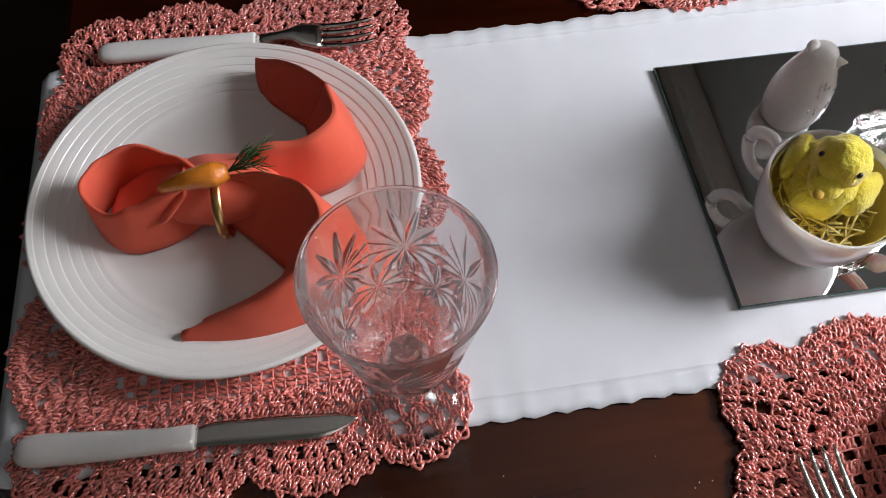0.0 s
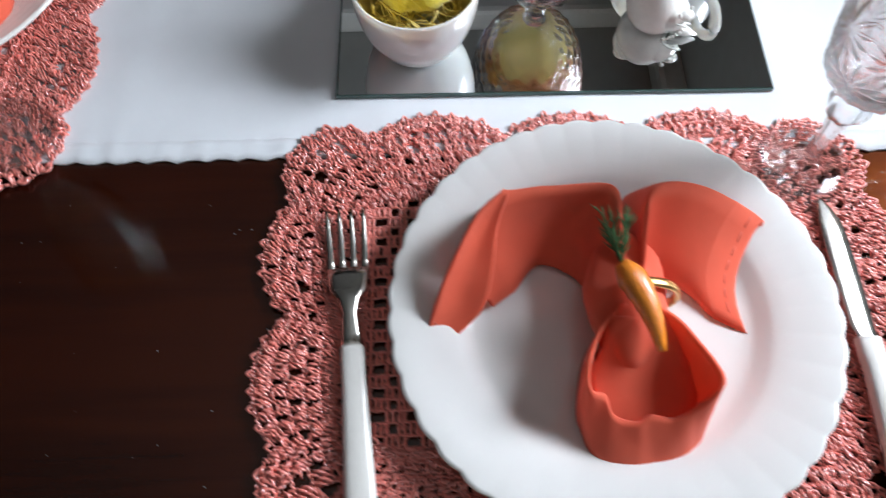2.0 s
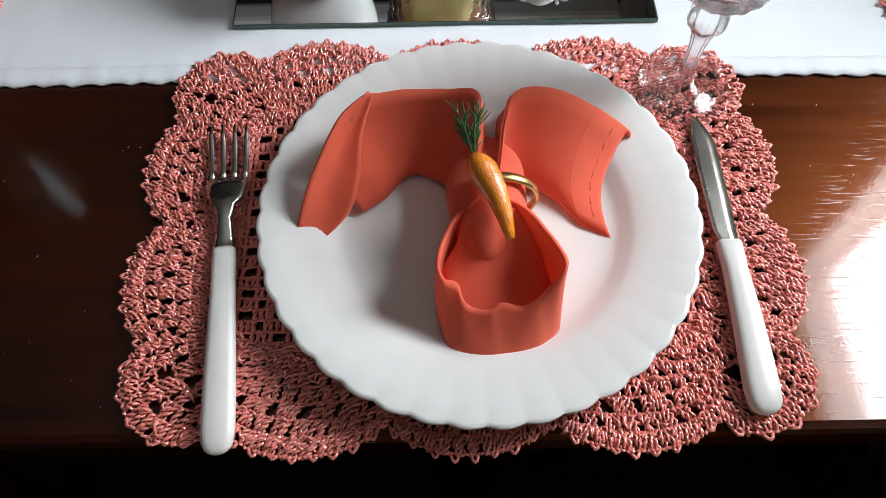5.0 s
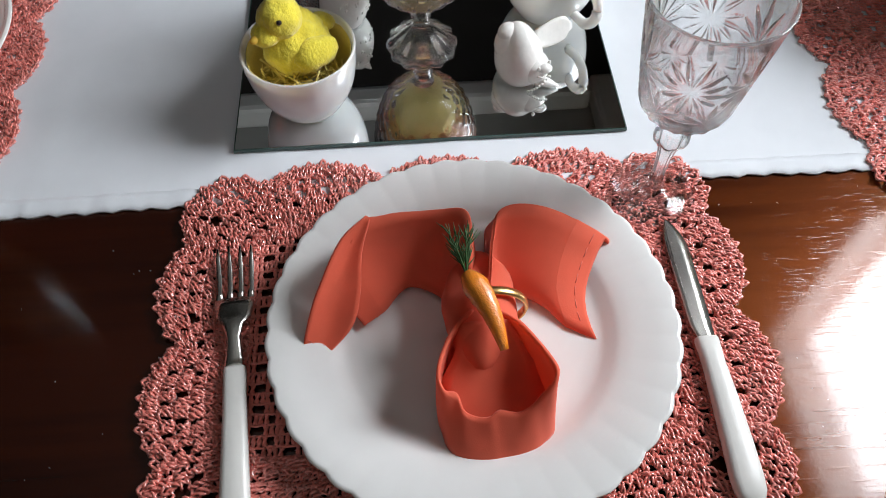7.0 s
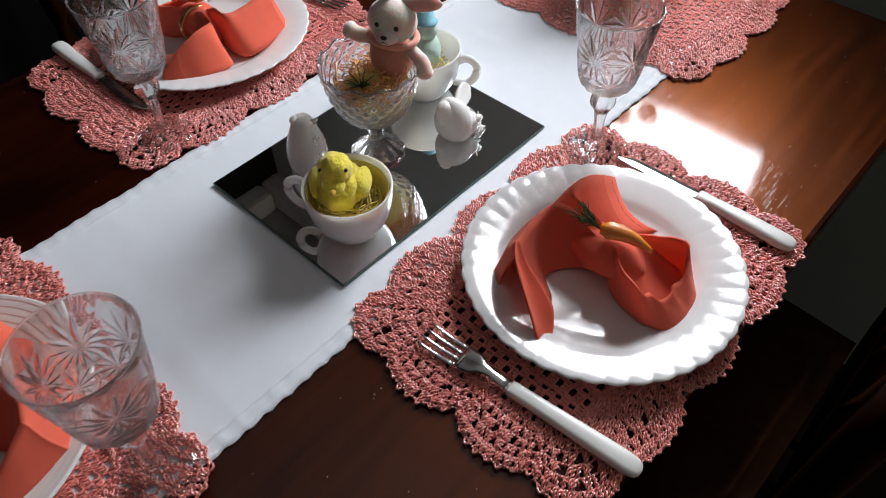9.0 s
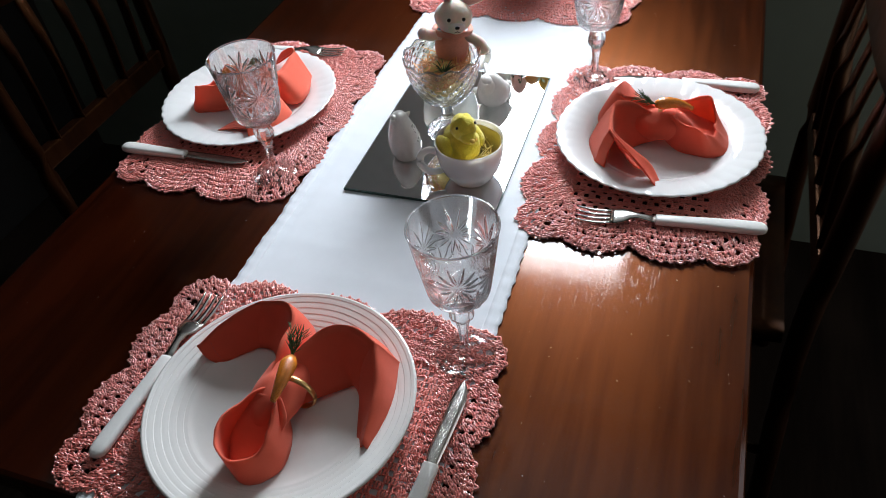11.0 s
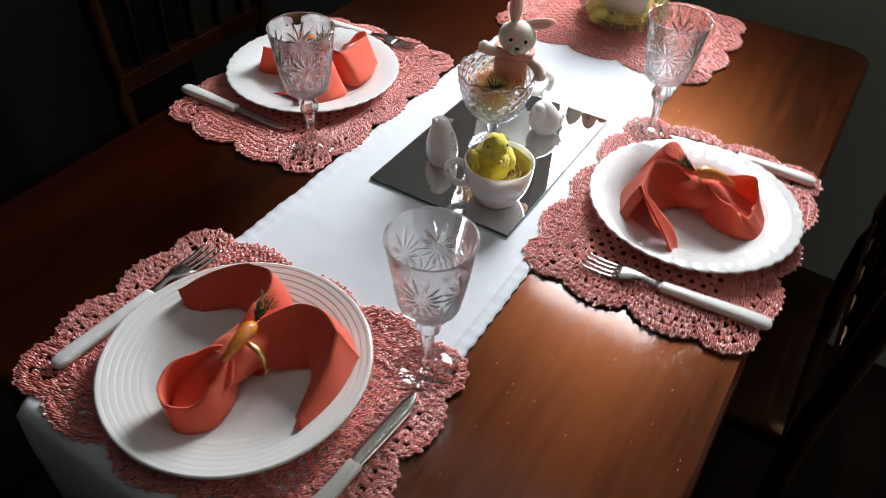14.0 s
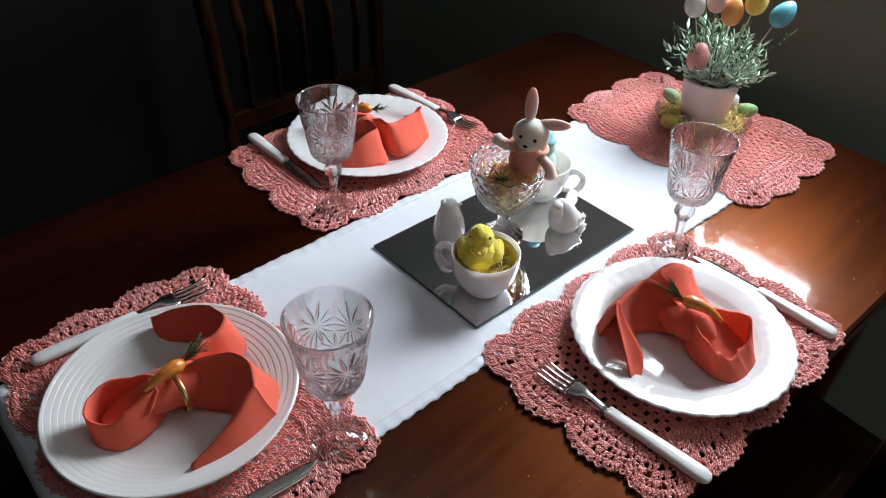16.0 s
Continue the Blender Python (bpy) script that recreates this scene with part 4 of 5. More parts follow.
def napkin_ring(m, top=(-0.004, 0.007, 0.0625), tip=(0.0135, -0.036, 0.050)):
    """A gold ring round the napkin's waist with a little carrot on top."""
    ob = empty("napkin_ring", m, "gold napkin ring with a glittery orange carrot and green sprig", "napkin ring", "napkin rings")
    pts = [(0.0095 + 0.0225 * math.cos(a), 0.001, 0.031 + 0.0215 * math.sin(a)) for a in np.linspace(0, 2 * math.pi, 40, endpoint=False)]
    part("ring", tube(pts, 0.0030, 12, closed=True, flat=0.5), M_GOLD, ob, "polished gold ring")
    top, tip = Vector(top), Vector(tip)
    pts, rad = [], []
    for i in range(15):
        t = i / 14
        p = top.lerp(tip, t) + Vector((0.002 * math.sin(3 * t), 0, 0.004 * math.sin(math.pi * t)))
        pts.append(tuple(p))
        rad.append(0.0083 * (min(1, 0.5 + 3 * t)) * (1 - 0.70 * t**1.5) * (1 + 0.03 * math.sin(40 * t)))
    carrot = part("carrot", tube(pts, rad, 14), M_CARROT, ob, "glittery orange carrot")
    rng = random.Random(8)
    sprig = []
    for k in range(7):
        d = Vector((rng.uniform(-0.7, 0.35), 1.0, rng.uniform(0.2, 0.9))).normalized()
        ln = rng.uniform(0.018, 0.032)
        stem = [top + d * ln * s + Vector((0, 0, 0.003 * s * s)) for s in (0, 0.35, 0.7, 1)]
        sprig.append(tube([tuple(p) for p in stem], [0.0006, 0.0005, 0.0004, 0.0002], 5))
        for q in range(10):
            s = 0.2 + 0.8 * q / 10
            a = top + d * ln * s
            e = (d + Vector((rng.uniform(-0.9, 0.9), rng.uniform(-0.2, 0.3), rng.uniform(-0.6, 0.8)))).normalized() * rng.uniform(0.006, 0.011)
            sprig.append(tube([tuple(a), tuple(a + e * 0.6), tuple(a + e)], [0.0004, 0.0004, 0.0001], 4))
    part("green_sprig", merge(*sprig), M_GREEN, carrot, "fine green sprig")
    return ob


ring_b = napkin_ring(pose(0.166, -0.166, PZ))
copy_thing(ring_b, pose(0.150, 0.413, PZ, 0, 0, 180))
napkin_ring(pose(-0.317, 0.116, PZ, 0, 0, -90), (0.012, 0.013, 0.0675), (0.012, -0.030, 0.0585))

# ---- the mirror and what stands on it ----
RZ = TZ + 0.0026
tray = empty("mirror_tile", pose(0.15, 0.1, RZ), "rectangular mirror tile lying on the white runner as a centrepiece", "mirror")
part("glass_edge", box(-0.15, -0.1, 0, 0.15, 0.1, 0.0028), M_EDGE, tray, smooth=False)
part("mirror_face", ([(-0.149, -0.099, 0.0031), (0.149, -0.099, 0.0031), (0.149, 0.099, 0.0031), (-0.149, 0.099, 0.0031)], [(0, 1, 2, 3)]), M_MIRROR, tray, smooth=False)
FZ = RZ + 0.0031


def teacup(m, label):
    ob = empty("teacup", m, label, "cup", "white teacups")
    outer = curve([(0.020, 0.0), (0.0235, 0.001), (0.0285, 0.008), (0.0355, 0.022), (0.0395, 0.040), (0.0408, 0.0565)], 7).tolist()
    prof = [(0.0, 0.002), (0.017, 0.002), (0.018, 0.0)] + [tuple(p) for p in outer] + [(0.0404, 0.0576), (0.0394, 0.0574), (0.0385, 0.056), (0.0372, 0.040), (0.033, 0.022), (0.026, 0.010), (0.012, 0.006), (0.0, 0.0055)]
    part("cup_body", lathe([(r * 1.04, z) for r, z in prof], 64, closed=False), M_CUP, ob)
    pts = curve([(-0.0385, 0, 0.046), (-0.050, 0, 0.0515), (-0.0605, 0, 0.045), (-0.060, 0, 0.030), (-0.050, 0, 0.019), (-0.0345, 0, 0.0185)], 6)
    part("handle", tube(pts, 0.0036, 12, flat=1.3), M_CUP, ob)
    return ob


def shreds(n, radius, z, seed, high=0.012, w=0.0009, ln=(0.02, 0.05)):
    """A nest of narrow curled paper strips lying in a bowl."""
    rng = random.Random(seed)
    geos = []
    for _ in range(n):
        a, r = rng.uniform(0, 6.283), radius * math.sqrt(rng.random()) * 0.95
        p = Vector((r * math.cos(a), r * math.sin(a), z + rng.uniform(-0.002, high)))
        d = Vector((rng.uniform(-1, 1), rng.uniform(-1, 1), rng.uniform(-0.3, 0.5))).normalized()
        bend = Vector((rng.uniform(-1, 1), rng.uniform(-1, 1), rng.uniform(-0.6, 0.6)))
        l = rng.uniform(*ln)
        pts = []
        for i in range(5):
            t = i / 4 - 0.5
            q = p + d * l * t + bend * l * 0.5 * (t * t - 0.1)
            k = math.hypot(q.x, q.y)
            if k > radius:
                q.x, q.y = q.x * radius / k, q.y * radius / k
                q.z += 0.3 * (k - radius)
            pts.append(tuple(q))
        geos.append(tube(pts, w, 4, flat=0.35))
    return merge(*geos)


def lining(m):
    """A curl of straw-coloured paper that lines the inside of a cup."""
    rng = random.Random(5)
    rows = []
    for i in range(48):
        a = 2 * math.pi * i / 48
        top = 0.052 + 0.003 * noise.noise((2 * math.cos(a), 2 * math.sin(a), 1)) + rng.uniform(-0.0008, 0.0008)
        rows.append([(r * math.cos(a), r * math.sin(a), z) for r, z in ((0.018, 0.0095), (0.0265, 0.0125), (0.0335, 0.0235), (0.0372, 0.040), (0.0383, top))])
    ob = part("paper_lining", moved(sheet(rows, 0.0006, closed=True), m), M_STRAW)
    return tagged(ob, "straw coloured paper lining the inside of a teacup", "paper lining")


teacup(pose(0.056, 0.047, FZ, 0, 0, -62), "small white porcelain teacup holding a yellow chick, on the mirror tile")
lining(pose(0.056, 0.047, FZ))
teacup(pose(0.258, 0.143, FZ, 0, 0, 118), "small white porcelain teacup holding a mint figure, on the mirror tile")
tagged(part("paper_nest", moved(shreds(80, 0.030, 0.029, 3, high=0.007), pose(0.056, 0.047, FZ)), M_STRAW), "yellow shredded paper nest filling a teacup", "paper shred", kind="stuff")
tagged(part("paper_nest", moved(shreds(70, 0.030, 0.032, 13, high=0.006), pose(0.258, 0.143, FZ)), M_STRAW), "pale shredded paper nest filling a teacup", "paper shred", kind="stuff")


def figure(name, pieces, materials, m, label, category):
    """A figurine in one mesh; pieces: (geometry, index of its material)."""
    verts, faces, idx = [], [], []
    for (v, f), k in pieces:
        o = len(verts)
        verts += [tuple(p) for p in v]
        faces += [tuple(i + o for i in q) for q in f]
        idx += [k] * len(f)
    ob = part(name, (verts, faces), materials[0])
    for x in materials[1:]:
        ob.data.materials.append(x)
    ob.data.polygons.foreach_set("material_index", idx)
    ob.matrix_world = m
    return tagged(ob, label, category)


def at(geo, x, y, z, rx=0, ry=0, rz=0):
    return moved(geo, pose(x, y, z, rx, ry, rz))


# faces local -y
chick = [(at(blob(0.0185, 0.021, 0.0205, 32, 20, 0.003, 130), 0, 0.002, 0.018), 0), (at(blob(0.0125, 0.0132, 0.0135, 28, 16, 0.0016, 170), 0, -0.005, 0.041), 0), (at(blob(0.0088, 0.0095, 0.0062, 20, 12, 0.0010, 150), 0, -0.0155, 0.0365, 12), 0), (at(blob(0.0026, 0.0030, 0.0016, 12, 8), 0, -0.0245, 0.0368, 12), 1), (at(blob(0.0016, 0.0016, 0.0016, 10, 8), -0.0092, -0.0115, 0.0465), 2), (at(blob(0.0016, 0.0016, 0.0016, 10, 8), 0.0092, -0.0115, 0.0465), 2), (at(blob(0.006, 0.0145, 0.010, 18, 10, 0.002, 160), -0.0175, 0.004, 0.020, 0, 12, 8), 0), (at(blob(0.006, 0.0145, 0.010, 18, 10, 0.002, 160), 0.0175, 0.004, 0.020, 0, -12, -8), 0), (at(blob(0.006, 0.010, 0.0055, 14, 8, 0.001, 160), 0, 0.023, 0.022, -35), 0)]
M_BEAK = mat("orange_beak", (0.78, 0.50, 0.06), 0.6, 0.1, 80)
chick = [(moved(g, Matrix.Scale(1.22, 4)), k) for g, k in chick]
figure("chick_figurine", chick, (M_YELLOW, M_BEAK, M_BLACK), pose(0.052, 0.054, FZ + 0.030, 0, 0, -48), "fluffy yellow toy chick sitting in a white teacup", "chick ornament")
mint = [(at(blob(0.019, 0.019, 0.021, 28, 16, 0.0012, 90), 0, 0, 0.018), 0), (at(blob(0.0125, 0.0125, 0.0125, 24, 14), 0, -0.002, 0.042), 0), (at(lathe([(0.0, 0.0), (0.014, 0.0), (0.0145, 0.002), (0.010, 0.003), (0.0095, 0.014), (0.0, 0.015)], 24, closed=False), 0, 0, 0.050), 1)]
figure("mint_figurine", mint, (M_MINT, M_BLUE), pose(0.258, 0.143, FZ + 0.036, 0, 8, 20), "small mint green toy with a blue hat in a white teacup", "ornament")

# ceramic bird, beak towards local +x
bird = [(lathe([(0.0, 0.0), (0.0165, 0.0), (0.0185, 0.003), (0.0208, 0.012), (0.0212, 0.021), (0.0195, 0.031), (0.0165, 0.040), (0.0132, 0.048), (0.0110, 0.054), (0.0086, 0.0578), (0.0, 0.0588)], 40, lambda r, z, a, j: (r * (1 + 0.03 * math.cos(a)) + 0.0004 * noise.noise((6 * math.cos(a), 6 * math.sin(a), z * 120)), z), closed=False), 0), (at(tube([(0.006, 0, 0), (0.0125, 0, 0.001), (0.0165, 0, 0.003)], [0.0050, 0.0032, 0.0006], 10), 0, 0, 0.0525), 0), (at(blob(0.0045, 0.006, 0.0035, 14, 8), -0.0075, 0, 0.0560), 0)]
rng = random.Random(12)
for _ in range(26):
    a, z = rng.uniform(-1.0, 1.0), rng.uniform(0.012, 0.046)
    r = 0.0216 - 0.0095 * max(0, (z - 0.021) / 0.033) ** 1.3
    bird.append((at(blob(0.0009, 0.0013, 0.0015, 8, 6), r * math.cos(a), r * math.sin(a), z), 0))
bird = [(([(x, y + 0.19 * z, z) for x, y, z in g[0]], g[1]), k) for g, k in bird]  # it leans a little
figure("ceramic_bird", bird, (M_BISQ,), pose(0.082, 0.143, FZ, 0, 0, -42), "small white glazed ceramic bird standing on the mirror tile", "bird figurine")

# ceramic rabbit crouching with one ear laid forward and one held out sideways
rabbit = [(at(blob(0.0225, 0.0185, 0.0265, 40, 24, 0.0008, 50, point=0.35), 0.001, 0.0, 0.0205, -6, -14, -58), 0), (at(blob(0.0125, 0.0120, 0.0150, 28, 16, 0.0005, 60), -0.0065, 0.0035, 0.0280, 0, 0, -58), 0), (at(blob(0.0150, 0.0140, 0.0135, 26, 14), 0.010, -0.009, 0.0160, 0, 0, -50), 0), (at(blob(0.0080, 0.0075, 0.0052, 18, 10), -0.0085, 0.0040, 0.0405, 10, -18, 35), 0)]
ear = []
for i in range(13):
    t = i / 12
    w = 0.0045 + 0.0048 * math.sin(math.pi * min(1, 0.10 + 0.72 * t)) if t < 0.9 else 0.0062
    ear.append([(0.014 + 0.0300 * t, 0.006 + 0.0110 * t + u * w * 0.75, 0.0280 + 0.004 * t + u * w * 0.75 + 0.0016 * (u * u - 0.5)) for u in np.linspace(-1, 1, 9) * math.sqrt(max(0.02, 1 - max(0, (t - 0.72) / 0.29) ** 2))])
rabbit.append((sheet(ear, 0.0042), 0))
rabbit += [(at(tube([(0.014, -0.014, 0.006), (0.024, -0.017, 0.0042), (0.032, -0.0185, 0.0022)], [0.0052, 0.0038, 0.0007], 10), 0, 0, 0), 0), (at(blob(0.0060, 0.0045, 0.0040, 14, 8), 0.019, -0.0185, 0.0215), 0), (at(blob(0.0015, 0.0013, 0.0022, 10, 6), 0.0135, -0.0225, 0.0245), 0), (at(blob(0.0015, 0.0013, 0.0022, 10, 6), 0.0225, -0.0155, 0.0245), 0), (at(tube([(0.013, -0.0242, 0.0185), (0.017, -0.0238, 0.0165), (0.0205, -0.0215, 0.0180)], 0.0008, 6), 0, 0, 0), 0)]
for i in range(9):
    t = i / 8
    rabbit.append((at(blob(0.0012, 0.0012, 0.0010, 8, 6), 0.0235 - 0.016 * t, -0.0165 - 0.0065 * math.sin(math.pi * (0.1 + 0.6 * t)), 0.0115 * (1 - t) + 0.0012), 0))
figure("ceramic_rabbit", rabbit, (M_BISQ,), pose(0.222, 0.0655, FZ), "small white glazed ceramic rabbit crouching on the mirror tile", "rabbit figurine")


def compote(m):
    """A footed crystal bowl with a diamond cut and a scalloped rim."""
    base = [(0.0, 0.002), (0.020, 0.0015), (0.0265, 0.0), (0.0285, 0.0015), (0.0275, 0.0045), (0.018, 0.012), (0.0095, 0.019), (0.0068, 0.026), (0.0085, 0.031), (0.0072, 0.036), (0.0095, 0.042)]
    wall_line = [tuple(p) for p in curve([(0.014, 0.045), (0.027, 0.052), (0.0375, 0.065), (0.0445, 0.083), (0.0485, 0.101), (0.0498, 0.114)], 9)]
    inner = [(0.0487, 0.1155), (0.0475, 0.112), (0.046, 0.101), (0.042, 0.084), (0.035, 0.068), (0.025, 0.057), (0.012, 0.051), (0.0, 0.0495)]
    prof = [(0.0, 0.0425), (0.0092, 0.0425)] + wall_line + inner
    lo, hi = 2, 2 + len(wall_line)

    def foot(r, z, a, j):
        return (r * (1 + 0.05 * math.cos(12 * a)) if 3 <= j < 7 else r), z

    def shape(r, z, a, j):
        if lo + 2 < j < hi - 4:
            u, v = a * 9, (z - 0.05) * 2 * math.pi / 0.013
            r -= 0.0016 * (1 - abs(math.sin((u * 2 + v) / 2)) ** 0.7) + 0.0016 * (1 - abs(math.sin((u * 2 - v) / 2)) ** 0.7)
        if j >= hi - 3 and z > 0.106:
            z += 0.0022 * math.cos(12 * a) * min(1, (z - 0.106) / 0.006)
        return r, z

    ob = empty("crystal_compote", m, "footed clear cut crystal bowl holding a toy bunny", "bowl")
    part("bowl", lathe(prof, 180, shape, closed=False), M_CRYSTAL, ob, "diamond-cut crystal bowl with a scalloped rim")
    part("foot", lathe(base + [(0.0, 0.0423)], 72, foot, closed=False), M_CRYSTAL, ob)
    return ob


compote(pose(0.148, 0.107, FZ))
tagged(part("paper_nest", moved(shreds(190, 0.036, 0.088, 21, high=0.014, ln=(0.025, 0.055)), pose(0.148, 0.107, FZ)), M_ORSHRED), "orange shredded paper nest in the crystal bowl", "paper shred", kind="stuff")
low = [(at(blob(0.029, 0.029, 0.024, 28, 16, 0.003, 70), 0.148, 0.107, FZ + 0.078), 0)]
figure("paper_filling", low, (M_STRAW,), Matrix(), "pale paper filling in the bottom of the crystal bowl", "paper shred")

rng = random.Random(77)
tuft = []
for _ in range(16):
    d = Vector((rng.uniform(-1, 1), rng.uniform(-1, 1), rng.uniform(0.5, 1.2))).normalized() * rng.uniform(0.012, 0.022)
    tuft.append(tube([(0, 0, 0), tuple(d * 0.6), tuple(d + Vector((0, 0, -0.002)))], [0.0007, 0.0007, 0.0002], 5))
figure("green_sprig", [(merge(*tuft), 0)], (M_GREEN,), pose(0.128, 0.098, FZ + 0.100), "small dark green artificial sprig in the paper nest", "sprig")

# plush bunny, face towards local -y
bunny = [(at(blob(0.020, 0.017, 0.026, 30, 18, 0.001, 60), 0, 0, 0.022), 1), (at(blob(0.0215, 0.0195, 0.0190, 34, 20, 0.0004, 60), 0, -0.003, 0.060), 0), (at(blob(0.0100, 0.0085, 0.0075, 20, 12), 0, -0.0195, 0.0545), 0), (at(blob(0.0074, 0.0042, 0.0215, 22, 14), -0.008, 0.002, 0.094, -6, -6, 0), 0), (at(blob(0.0046, 0.0020, 0.0160, 18, 10), -0.008, -0.0014, 0.094, -6, -6, 0), 3), (at(blob(0.0074, 0.0042, 0.0190, 22, 14), 0.0215, 0.003, 0.077, -4, 78, 0), 0), (at(blob(0.0046, 0.0020, 0.0140, 18, 10), 0.0215, -0.0004, 0.0765, -4, 78, 0), 3), (at(tube(curve([(-0.015, -0.004, 0.038), (-0.028, -0.008, 0.041), (-0.040, -0.010, 0.047)], 5), [0.006] * 4 + [0.0066] * 4 + [0.0075, 0.0072, 0.004], 14), 0, 0, 0), 0), (at(tube(curve([(0.015, -0.004, 0.036), (0.030, -0.010, 0.028), (0.036, -0.016, 0.016)], 5), [0.006] * 4 + [0.0066] * 4 + [0.0075, 0.0072, 0.004], 14), 0, 0, 0), 0), (at(blob(0.0022, 0.0016, 0.0024, 12, 8), -0.0082, -0.0203, 0.0640), 2), (at(blob(0.0022, 0.0016, 0.0024, 12, 8), 0.0082, -0.0203, 0.0640), 2), (at(blob(0.0028, 0.0018, 0.0020, 12, 8), 0, -0.0272, 0.0575), 2), (at(tube([(-0.0035, -0.0262, 0.0515), (0, -0.0278, 0.0535), (0.0035, -0.0262, 0.0515)], 0.0006, 6), 0, 0, 0), 2), (at(tube([(0.021 * math.cos(a), 0.018 * math.sin(a), 0.0425) for a in np.linspace(0, 6.283, 28, endpoint=False)], 0.003, 8, closed=True), 0, 0, 0), 1)]
M_EARPINK = mat("pink_ear_felt", (0.75, 0.40, 0.36), 0.9, 0.08, 80)
bunny = [(moved(g, Matrix.Diagonal((1.1, 1.1, 1.06, 1))), k) for g, k in bunny]
figure("plush_bunny", bunny, (M_PLUSH, M_COAT, M_BLACK, M_EARPINK), pose(0.172, 0.103, FZ + 0.090, 0, 6, -62), "small pale pink toy bunny in a peach knit top", "bunny toy")

# ---- the flower pot arrangement ----
PX, PY = 0.615, 0.105
BZ = TZ + 0.0052
bowl = empty("glass_dish", pose(PX, PY, BZ), "shallow clear glass dish with yellow straw and eggs round a pot", "dish")
part("dish_glass", lathe([(0.0, 0.002), (0.04, 0.0015), (0.044, 0.0), (0.048, 0.002), (0.066, 0.012), (0.078, 0.026), (0.0788, 0.0268), (0.0775, 0.0272), (0.064, 0.015), (0.046, 0.0055), (0.0, 0.005)], 72, lambda r, z, a, j: (r * (1 + 0.008 * math.cos(24 * a) * (z > 0.01)), z), closed=False), M_BOWLGLASS, bowl)
rng = random.Random(31)
straw = []
for _ in range(420):
    a, r = rng.uniform(0, 6.283), rng.uniform(0.034, 0.066)
    p = Vector((r * math.cos(a), r * math.sin(a), 0.010 + 0.5 * max(0, r - 0.045) + rng.uniform(0, 0.014)))
    d = Vector((rng.uniform(-1, 1), rng.uniform(-1, 1), rng.uniform(-0.5, 0.8))).normalized() * rng.uniform(0.008, 0.02)
    c = Vector((rng.uniform(-1, 1), rng.uniform(-1, 1), rng.uniform(-0.2, 1))) * 0.006
    straw.append(tube([tuple(p - d), tuple(p - d * 0.3 + c), tuple(p + d * 0.3 + c), tuple(p + d)], 0.0009, 4, flat=0.4))
tagged(part("straw_nest", moved(merge(*straw), pose(PX, PY, BZ)), M_STRAW), "curled yellow paper straw in the glass dish", "straw", kind="stuff")
pot = empty("flower_pot", pose(PX, PY, BZ + 0.005) @ Matrix.Scale(1.1, 4), "pale round ceramic pot planted with grey green foliage", "plant pot")
part("pot_body", lathe([(0.0, 0.001), (0.028, 0.0), (0.030, 0.002), (0.0405, 0.076), (0.0425, 0.0785), (0.0425, 0.081), (0.0395, 0.0812), (0.038, 0.078), (0.035, 0.066), (0.0, 0.065)], 48, closed=False), M_POT, pot)
leaves, stems = [], []
for k in range(80):
    a, lean = rng.uniform(0, 6.283), rng.uniform(0.05, 1.35)
    d = Vector((math.cos(a) * lean, math.sin(a) * lean, 1.0)).normalized()
    ln = rng.uniform(0.055, 0.105) * (1 - 0.1 * lean)
    b = Vector((0.026 * math.cos(a) * rng.random(), 0.026 * math.sin(a) * rng.random(), 0.066))
    line = [b + d * ln * t + Vector((0, 0, -0.012 * lean * t * t)) for t in np.linspace(0, 1, 6)]
    stems.append(tube([tuple(p) for p in line], 0.0007, 4))
    for i in range(15):
        t = 0.18 + 0.82 * i / 15
        p = b + d * ln * t + Vector((0, 0, -0.012 * lean * t * t))
        e = (d * 0.6 + Vector((rng.uniform(-1, 1), rng.uniform(-1, 1), rng.uniform(-0.4, 0.6)))).normalized()
        w = e.cross(Vector((rng.uniform(-1, 1), rng.uniform(-1, 1), rng.uniform(-1, 1)))).normalized()
        up = w.cross(e).normalized()
        l, h = rng.uniform(0.012, 0.021), rng.uniform(0.0018, 0.003)
        leaves.append(([tuple(p), tuple(p + e * l * 0.45 + w * h + up * 0.0008), tuple(p + e * l), tuple(p + e * l * 0.45 - w * h + up * 0.0008), tuple(p + e * l * 0.45 - up * 0.0004)], [(0, 4, 1), (1, 4, 2), (2, 4, 3), (3, 4, 0)]))
buds = []
for k in range(14):
    a, lean = rng.uniform(0, 6.283), rng.uniform(0.25, 0.8)
    d = Vector((math.cos(a) * lean, math.sin(a) * lean, 1.0)).normalized()
    b, ln = Vector((0.012 * math.cos(a), 0.012 * math.sin(a), 0.066)), rng.uniform(0.09, 0.135)
    buds.append(tube([tuple(b + d * ln * t + Vector((0, 0, -0.01 * lean * t * t))) for t in np.linspace(0, 1, 6)], 0.0005, 4))
    for i in range(7):
        t = 0.55 + 0.45 * i / 6
        p = b + d * ln * t + Vector((rng.uniform(-1, 1) * 0.004, rng.uniform(-1, 1) * 0.004, -0.01 * lean * t * t))
        buds.append(moved(blob(0.0016, 0.0016, 0.0022, 6, 5), Matrix.Translation(p)))
part("bud_sprig", merge(*buds), M_GREEN, pot, "thin dark sprigs with tiny buds")["kind"] = "stuff"
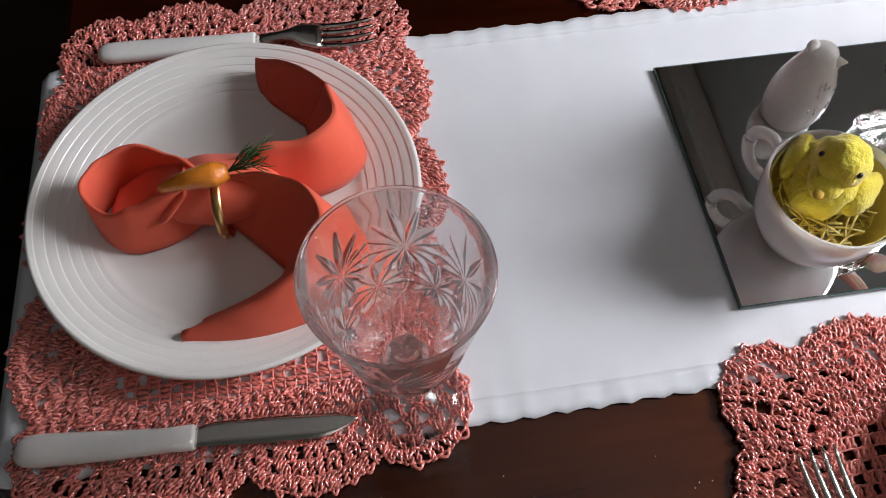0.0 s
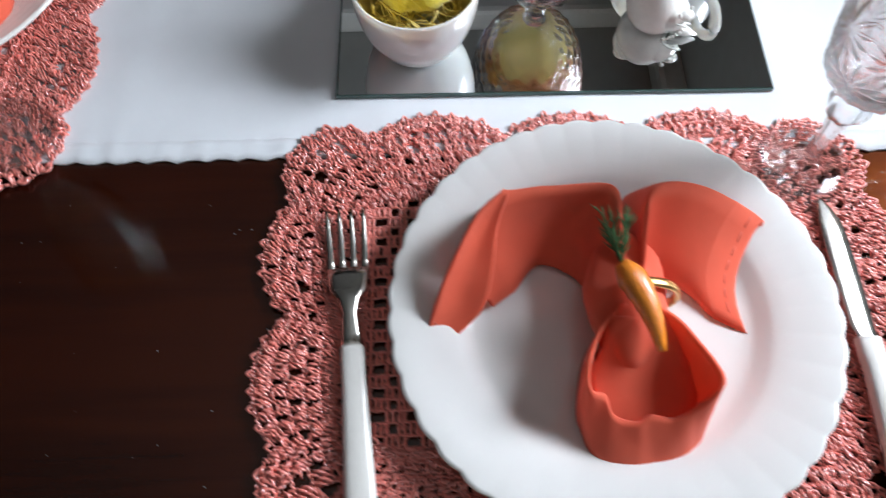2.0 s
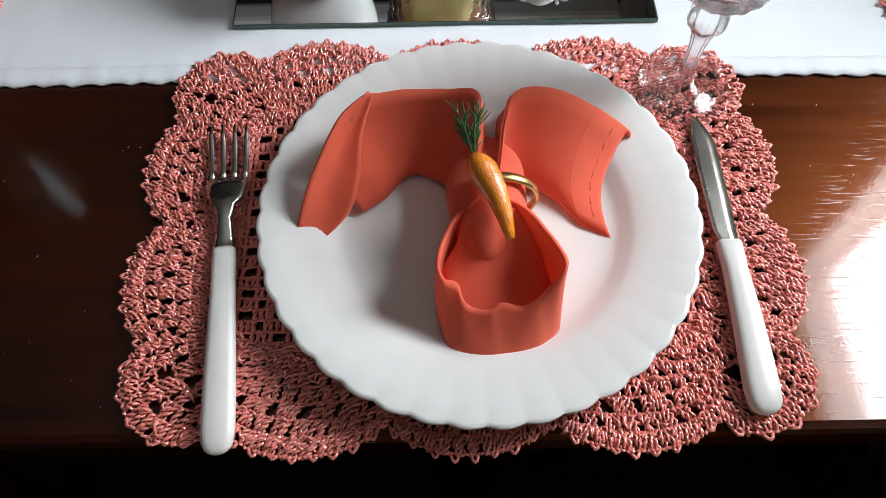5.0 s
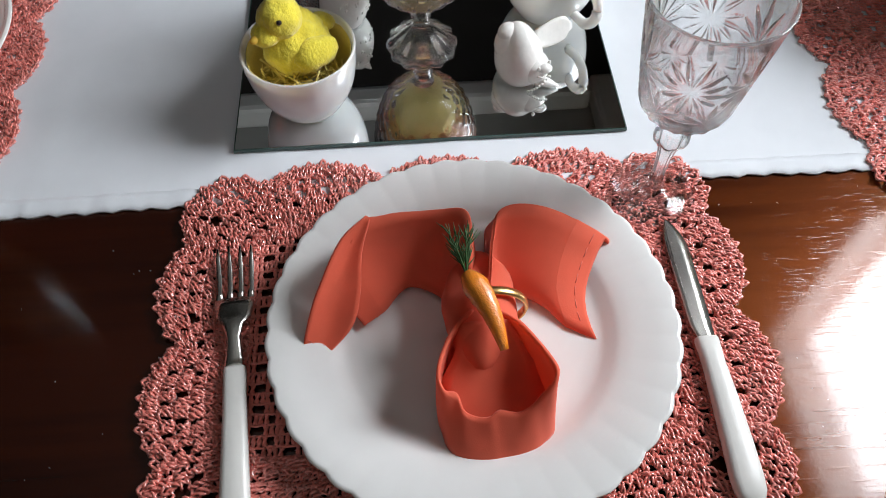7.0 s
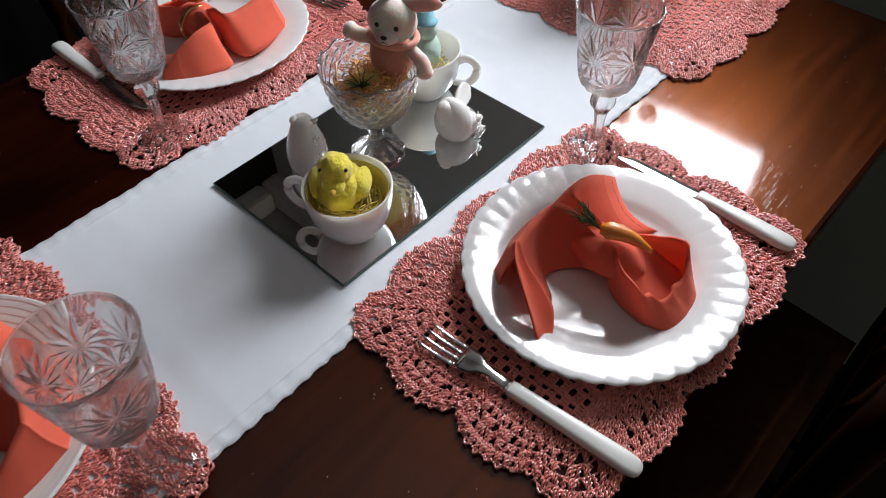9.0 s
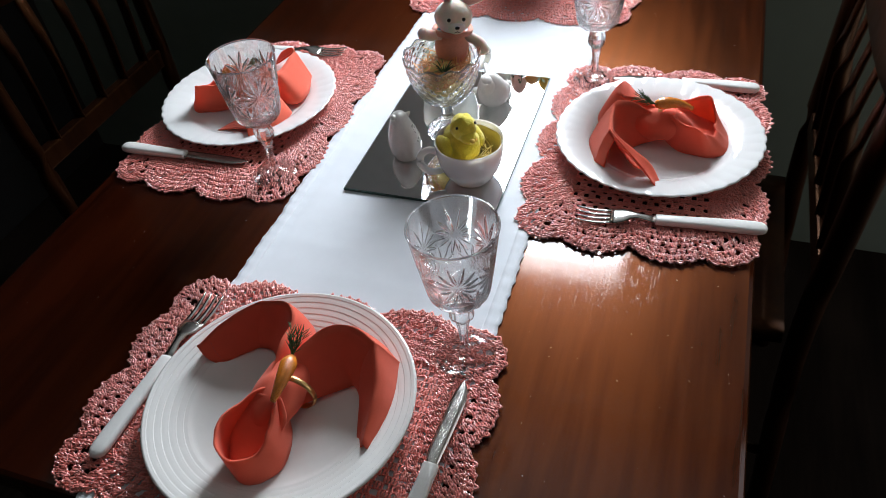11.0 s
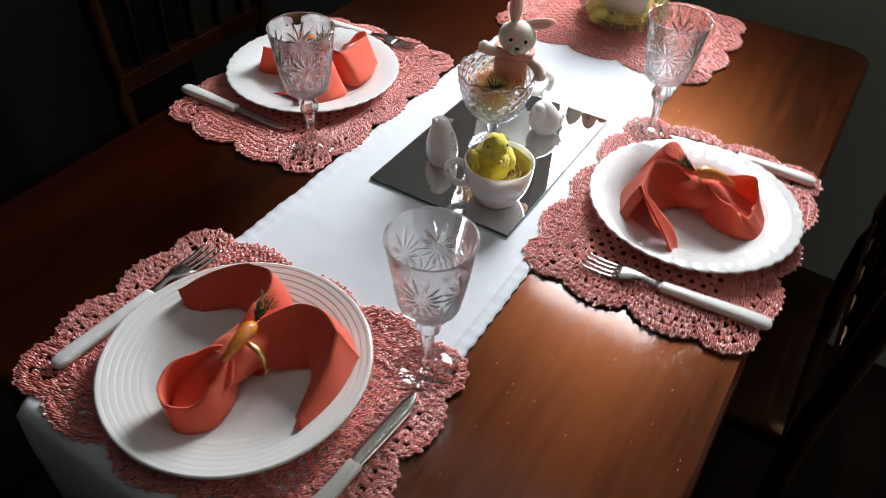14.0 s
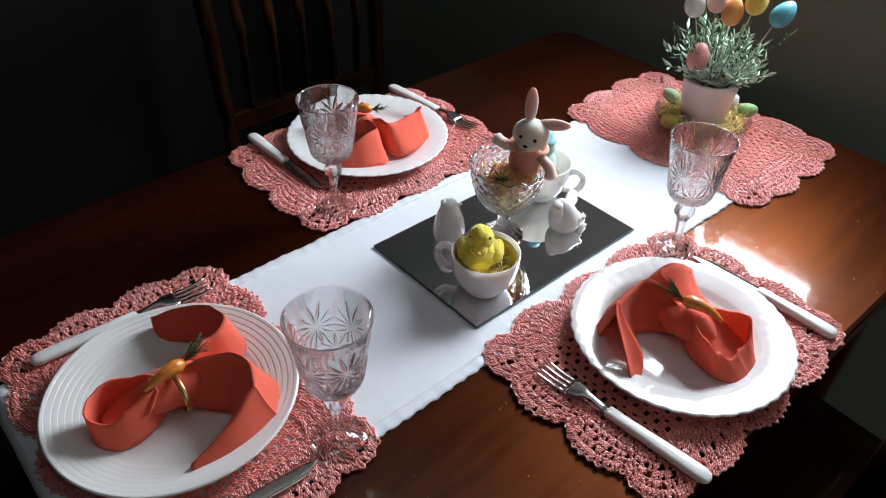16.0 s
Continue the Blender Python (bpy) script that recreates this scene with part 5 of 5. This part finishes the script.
part("stem_bundle", merge(*stems), M_GREEN, pot)["kind"] = "stuff"
part("foliage", merge(*leaves), M_LEAF, pot, "narrow grey green leaves", smooth=False)["kind"] = "stuff"

EGGS = {"rose": (0.70, 0.30, 0.28), "white": (0.74, 0.72, 0.66), "pink": (0.78, 0.48, 0.42), "orange": (0.80, 0.35, 0.10), "yellow": (0.85, 0.58, 0.12), "blue": (0.12, 0.42, 0.50), "green": (0.26, 0.45, 0.17), "gold": (0.66, 0.52, 0.14), "mint": (0.42, 0.55, 0.34)}
M_EGG = {k: egg_paint(k + "_egg_paint", c) for k, c in EGGS.items()}
egg_geo = blob(0.0125, 0.0125, 0.0168, 28, 18, point=0.35)
for color, (x, y, z), tilt in (("rose", (0.556, 0.107, 0.899), 8), ("white", (0.594, 0.155, 0.958), -14), ("pink", (0.612, 0.128, 0.970), 4), ("orange", (0.622, 0.105, 0.954), 6), ("yellow", (0.636, 0.078, 0.976), 14), ("blue", (0.650, 0.040, 0.964), 38)):
    e = empty("egg_pick", pose(x, y, z, tilt * 0.4, tilt, 0), f"{color} speckled toy egg on a thin stick in the pot", "egg pick", "egg picks in the pot")
    part("egg", moved(egg_geo, Matrix.Scale(1.3, 4)), M_EGG[color], e)
    end = e.matrix_world.inverted() @ Vector((PX + (x - PX) * 0.25, PY + (y - PY) * 0.25, BZ + 0.062))
    part("stick", tube([(0, 0, -0.014), tuple(Vector((0, 0, -0.014)).lerp(end, 0.5) + Vector((0.001, 0, 0))), tuple(end)], 0.0011, 6), M_STEM, e)
for color, (x, y, z), (rx, ry) in (("green", (0.672, 0.058, BZ + 0.033), (70, 30)), ("white", (0.668, 0.088, BZ + 0.036), (25, 20)), ("gold", (0.556, 0.128, BZ + 0.024), (60, -40)), ("mint", (0.620, 0.172, BZ + 0.030), (-60, 10))):
    e = tagged(part("toy_egg", egg_geo, M_EGG[color]), f"{color} speckled toy egg lying in the straw of the dish", "egg", "eggs in the dish")
    e.matrix_world = pose(x, y, z, rx, ry, 20)
